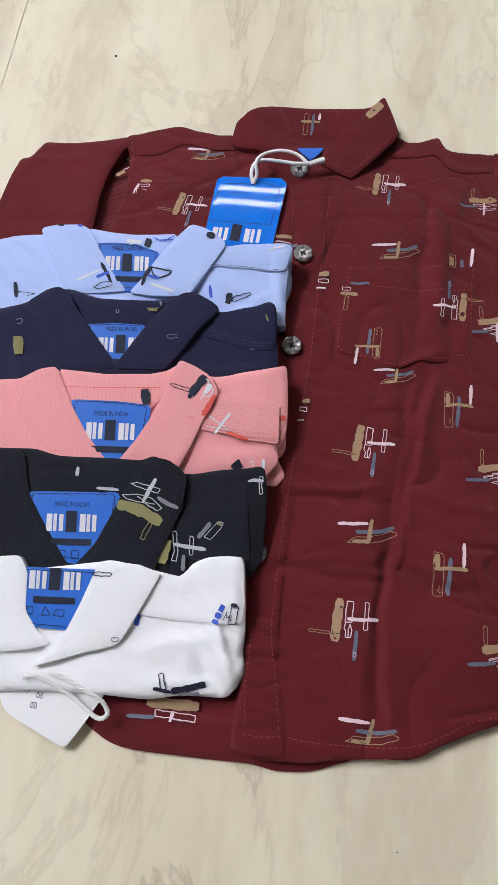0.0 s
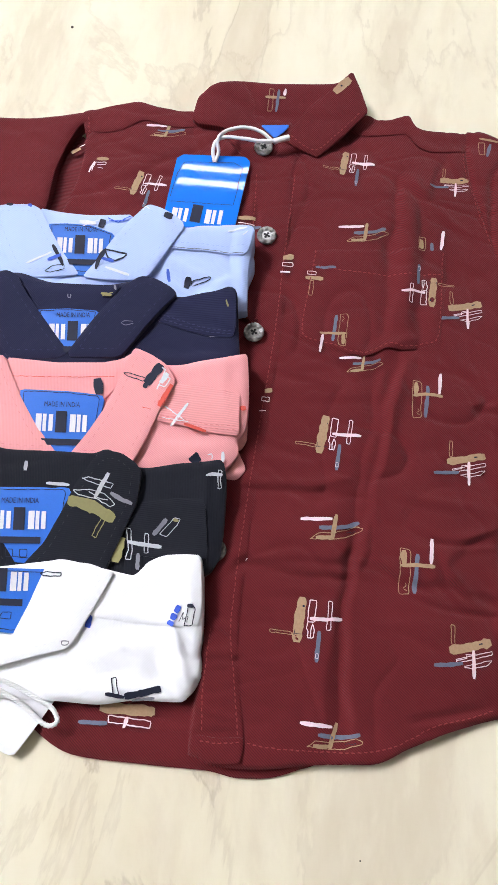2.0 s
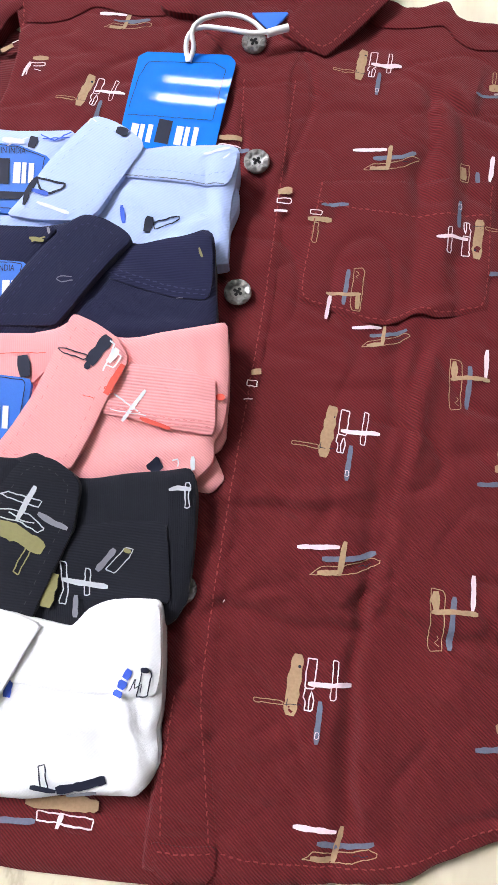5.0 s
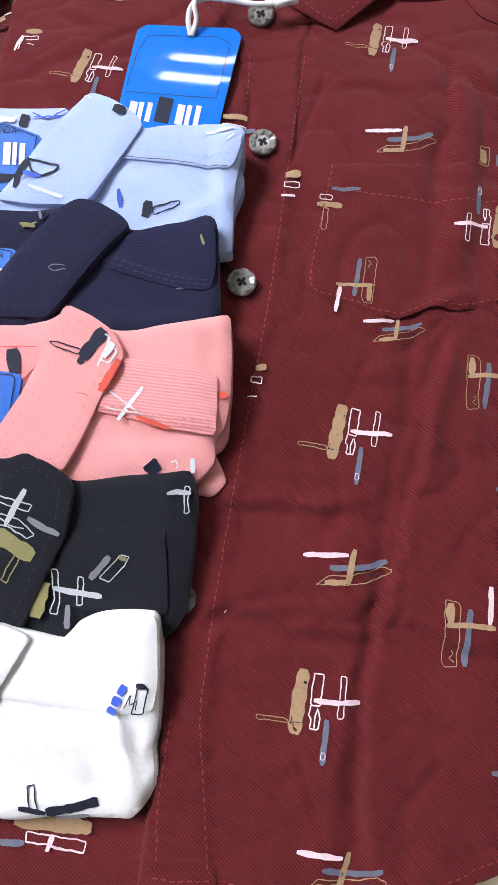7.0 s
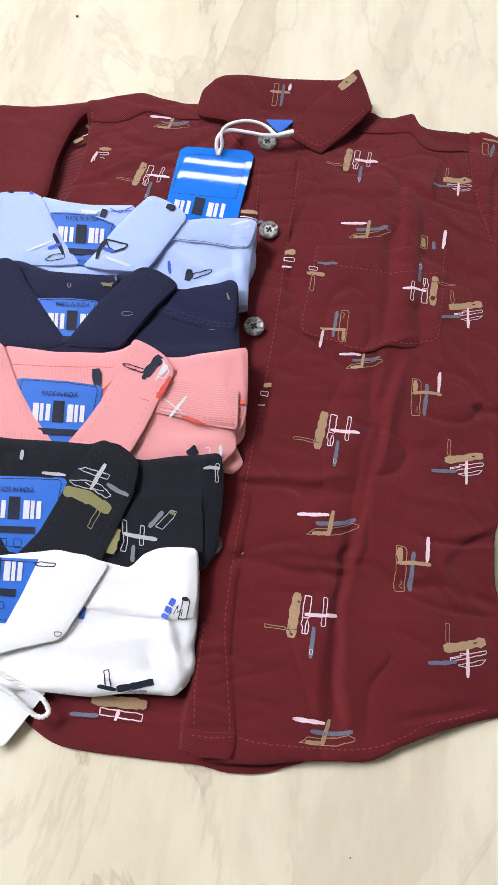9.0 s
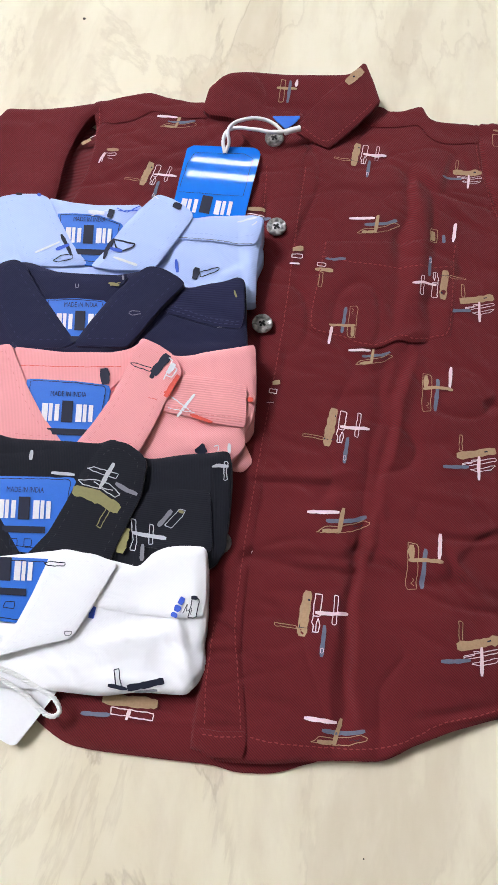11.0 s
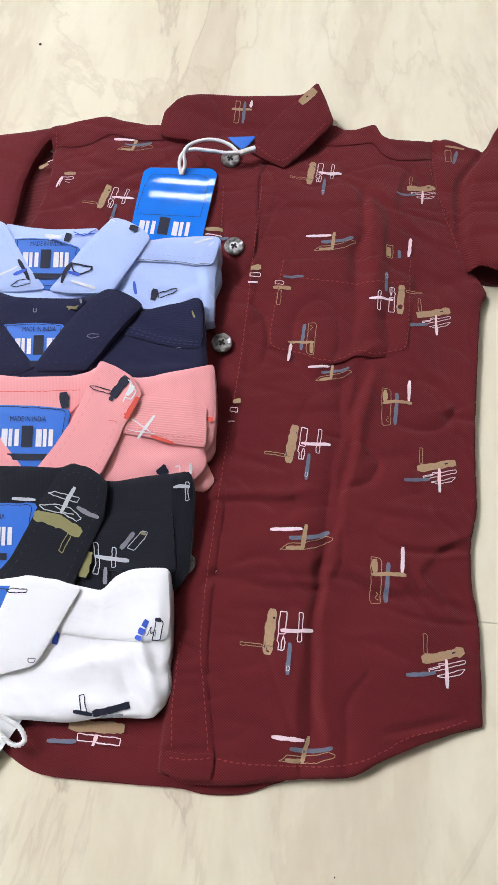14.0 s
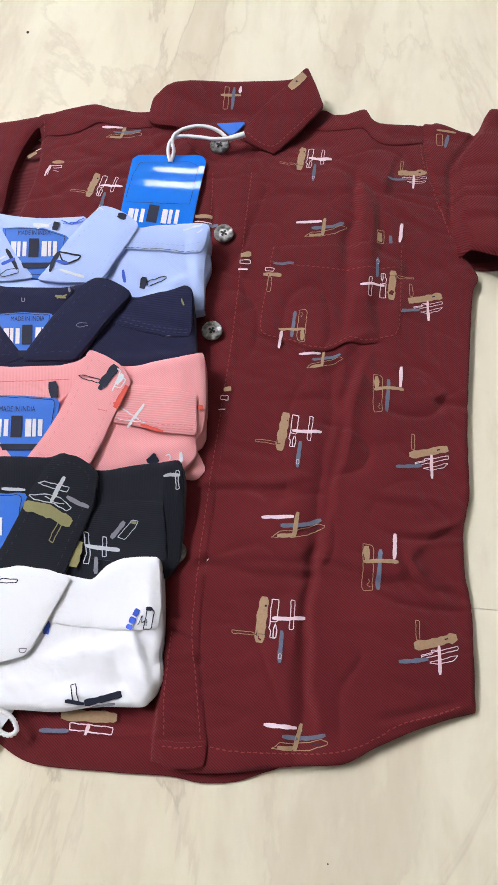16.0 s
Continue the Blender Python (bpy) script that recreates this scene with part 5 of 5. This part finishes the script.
strokes("printed_motif", over(kz, 1.4), KI, black, [(1, 2.0, [(-48.1, -124.3), (-39.1, -124.7), (-31.0, -124.9)], False), (1, 0.6, [(-49.6, -118.0), (-47.3, -118.0), (-45.3, -128.0), (-45.2, -132.8), (-47.8, -132.8), (-47.2, -127.4)], True), (1, 0.6, [(-40.1, -119.1), (-38.2, -119.2), (-37.2, -128.7), (-39.2, -128.7)], True), (2, 2.4, [(-35.9, -119.6), (-32.6, -114.7), (-30.2, -111.1)], False), (1, 0.5, [(-32.7, -118.7), (-26.6, -110.2), (-23.6, -110.5), (-24.6, -113.5), (-29.2, -119.6)], True), (0, 1.6, [(-26.9, -111.0), (-24.2, -111.3)], False)], (0, 0))
strokes("printed_motif", over(kz, 1.4), KI, black, [(0, 5.0, [(-51.1, -122.5), (-52.3, -129.0), (-52.8, -134.9)], False), (0, 0.5, [(-57.1, -131.6), (-50.6, -130.0)], False), (2, 2.0, [(-42.0, -129.2), (-41.3, -137.1)], False)], (0, 0), lift=0.8)
strokes("printed_motif", kz, KI, black, [(1, 1.6, [(-13.5, -87.4), (-10.1, -86.1), (-5.4, -85.9)], False), (1, 0.6, [(-7.7, -83.9), (-6.0, -84.1), (-6.1, -88.9), (-5.1, -92.4), (-6.6, -93.2), (-7.4, -89.0)], True)], (0, 0), lift=0.5)
strokes("printed_motif", leaf(24.2, k_lean), KI, black, [(1, 2.0, [(-104.1, -91.3), (-103.9, -96.1)], False), (1, 1.6, [(-92.4, -101.1), (-80.7, -100.5)], False)], (0, 0), lift=0.45)

# white
white = thing("folded_shirt", (-0.06, -0.17, 0.007), "white twill kids shirt, folded, at the end of the row", "shirt", GROUP)
w_lean = tilt(-162)
wz = fold_body(19, -206, 0.10, 14, 25.0, w_lean, 6.0, [(-18, -162, -9, -186, 2.0, 2.2), (-26, -178, -14, -194, -1.8, 1.8), (-62, -178, -26, -170, 1.2, 3), (-50, -196, -16, -188, 1.0, 2.2), (-14, -137, -10, -157, 1.2, 2), (-95, -196, -60, -188, 0.9, 2.6), (-84, -182, -66, -196, 1.1, 2), (-30, -166, -18, -178, 1.0, 1.8), (-22, -163, -8, -169, 1.5, 1.6), (-20, -171, -8, -177, -1.5, 1.5), (-19, -179, -9, -185, 1.5, 1.6), (-28, -185, -16, -196, -1.3, 1.6)])


def white_z(x, y):
    return wz(x, y) + crease(x, y, -18, -160, -8, -185, 1.5, 3) + crease(x, y, -24, -180, -14, -194, -1.2, 2.4) + crease(x, y, -60, -178, -25, -172, 0.8, 5)


panel("body", [(-156.4, -151.5), (-120.1, -146.6), (-85.7, -138.8), (-75.9, -136.9), (-49.7, -139.7), (-41.1, -139.9), (-36.3, -133.5), (-28.3, -129.1), (-15.9, -127.1), (-10.3, -128.2), (-7.9, -141.4), (-6.4, -153.3), (-5.4, -163.4), (-6.2, -172.1), (-4.3, -182.1), (-8.0, -191.4), (-12.0, -195.9), (-33.1, -197.6), (-50.8, -201.8), (-74.7, -202.8), (-109.3, -205.3), (-147.5, -207.3)], white_z, WHITE, white, step=1.9, edge=2.2, drop=2.0, under=6)
panel("folded_layer", [(-19.0, -158.3), (-7.2, -156.4), (-5.1, -164.9), (-5.5, -171.9), (-2.9, -181.9), (-5.9, -190.2), (-10.4, -195.5), (-18.6, -194.8)], lambda x, y: 10.5 + 0.9 * noise.noise((x * 0.2, y * 0.2, 3)) + 3.2 * abs(noise.noise((x * 0.05, y * 0.16, 6))), WHITE, white, step=2.0, edge=1.8, drop=2.2, under=6, soft="corners")
panel("shoulder_flap", [(-54.8, -143.6), (-40.8, -140.4), (-36.0, -134.0), (-28.0, -129.7), (-15.7, -127.6), (-10.3, -128.7), (-7.0, -150.1), (-7.5, -159.8), (-21.0, -162.1), (-42.5, -162.5), (-60.7, -162.0)], over(white_z, 1.6), WHITE, white, step=2.4, edge=1.0, drop=0.8, under=12, soft="corners")
neck_label(white, [(-125.0, -146.6), (-82.0, -142.7), (-96.5, -173.0), (-107.5, -174.0)], 21.1, w_lean, (-104.7, -151.0), 5, 1.02)
strokes("care_marks", leaf(21.1, w_lean), [P_INK], white, [(0, 0.5, [(-117.0, -165.5), (-113.5, -164.9), (-113.1, -168.7), (-116.0, -168.8)], True), (0, 0.5, [(-108.7, -168.7), (-107.4, -164.0), (-104.0, -168.3)], True), (0, 0.5, [(-102.6, -168.1), (-101.7, -165.2), (-97.3, -164.9), (-97.1, -167.9)], True)], (0, 0), lift=0.5)
wcl, wcr = leaf(21.9, w_lean, 10), leaf(22.5, w_lean, 11)
collar_leaf([(-163.7, -147.7), (-124.5, -140.9), (-119.3, -148.5), (-117.4, -167.3), (-109.2, -176.8), (-101.5, -181.6), (-112.0, -185.8), (-122.2, -188.0), (-156.3, -193.0)], wcl, WHITE, white, THREADS["white"], 10)
collar_leaf([(-83.6, -139.9), (-78.8, -138.1), (-62.5, -137.8), (-50.9, -140.7), (-58.8, -158.7), (-66.6, -175.8), (-68.7, -178.1), (-86.6, -184.5), (-109.4, -193.9), (-102.3, -187.7), (-95.5, -176.0), (-89.4, -159.6)], wcr, WHITE, white, THREADS["white"], 10)
WI = [P_INK, P_BLUE, P_GREY]
strokes("printed_motif", wcr, WI, white, [(0, 0.6, [(-85.9, -145.2), (-82.8, -144.2), (-75.6, -143.9), (-76.0, -145.4), (-84.2, -146.3)], True), (2, 0.6, [(-70.9, -174.9), (-67.5, -174.7), (-67.8, -176.3), (-70.8, -176.6)], True)], (0, 0))
strokes("printed_motif", over(white_z, 1.6), WI, white, [(1, 2.9, [(-20.9, -161.5), (-20.2, -159.4)], False), (1, 2.9, [(-20.1, -158.7), (-19.1, -155.9)], False), (1, 2.9, [(-18.9, -155.2), (-17.4, -152.0)], False), (0, 0.6, [(-14.1, -160.8), (-13.3, -152.1), (-11.4, -150.6), (-9.8, -152.6), (-10.2, -160.2)], True), (0, 2.0, [(-13.7, -151.6), (-10.8, -151.2)], False), (0, 0.5, [(-16.8, -159.2), (-15.1, -154.4), (-15.2, -158.2), (-12.7, -156.1), (-12.9, -159.2)], False)], (0, 0), lift=0.5)
strokes("printed_motif", white_z, WI, white, [(1, 2.8, [(-60.5, -167.3), (-60.1, -161.3)], False), (0, 0.8, [(-64.5, -169.3), (-62.3, -163.4)], False), (0, 3.2, [(-38.1, -196.3), (-29.5, -193.4), (-21.6, -190.7)], False), (0, 2.0, [(-47.3, -196.2), (-38.1, -196.6)], False), (0, 0.7, [(-45.6, -189.0), (-43.5, -188.2), (-41.0, -195.5), (-43.3, -196.2)], True), (2, 1.2, [(-34.4, -197.6), (-23.9, -195.3)], False)], (0, 0), lift=0.45)

# white card tag with its cord
card = thing("card_tag", (-0.095, -0.215, 0.004), "white card tag with care marks and white cord", "hang tag")
ctz = lambda x, y: 7.6 + 0.06 * (y + 205)
panel("card", [(-128, -200), (-73, -196), (-72.3, -202.4), (-80, -217), (-86.6, -228.4), (-88.4, -229.6), (-91, -229.2), (-119, -218.6), (-122.4, -216), (-127, -208)], ctz, CARD_WHITE, card, step=3, edge=0.5, drop=0.15, under=over(ctz, -0.7), soft=False)
for mx, my in ((-107.3, -212.4), (-105, -207.4)):
    strokes("care_mark", ctz, [P_INK], card, [(0, 0.4, rect(mx - 1.5, my + 1.3, mx + 1.5, my - 1.3), True), (0, 0.35, [(mx - 1.5, my + 1.3), (mx + 1.5, my - 1.3)], False), (0, 0.35, [(mx - 1.5, my - 1.3), (mx + 1.5, my + 1.3)], False)], (0, 0), lift=0.15)
strokes("print_bar", ctz, [P_GREY], card, [(0, 0.5, [(-112, -207), (-109, -203)], False), (0, 0.5, [(-113.6, -206.4), (-110.6, -202.4)], False)], (0, 0), lift=0.15)
cord([(-113, -199, 16), (-107, -198.2, 15.4), (-95.3, -201.6, 14), (-84.9, -206.4, 13), (-75, -212.6, 12.4), (-70.4, -213.4, 12), (-68, -210.6, 12), (-71.7, -205.6, 12.6), (-80.7, -201.8, 13.4), (-92, -197.4, 15), (-100, -195.6, 16.4)], 1.15, card)



# ---- crumbs on the floor ----
def crumb(x, y, size, mat, label):
    bm = bmesh.new()
    bmesh.ops.create_icosphere(bm, subdivisions=2, radius=size * MM)
    for v in bm.verts:
        v.co *= 1 + 0.35 * noise.noise(v.co * 900 + Vector((x, y, 0)))
        v.co.z *= 0.5
    bmesh.ops.translate(bm, vec=(x * MM, y * MM, size * 0.4 * MM), verts=bm.verts)
    ob = part("crumb", bm, mat, None)
    return tagged(ob, label, "crumb", "crumbs on the floor")


for x, y, size, mat in ((-150, 217, 1.0, CRUMB), (80, -254, 0.4, CRUMB)):
    crumb(x, y, size, mat, "tiny dark crumb lying on the marble tile")
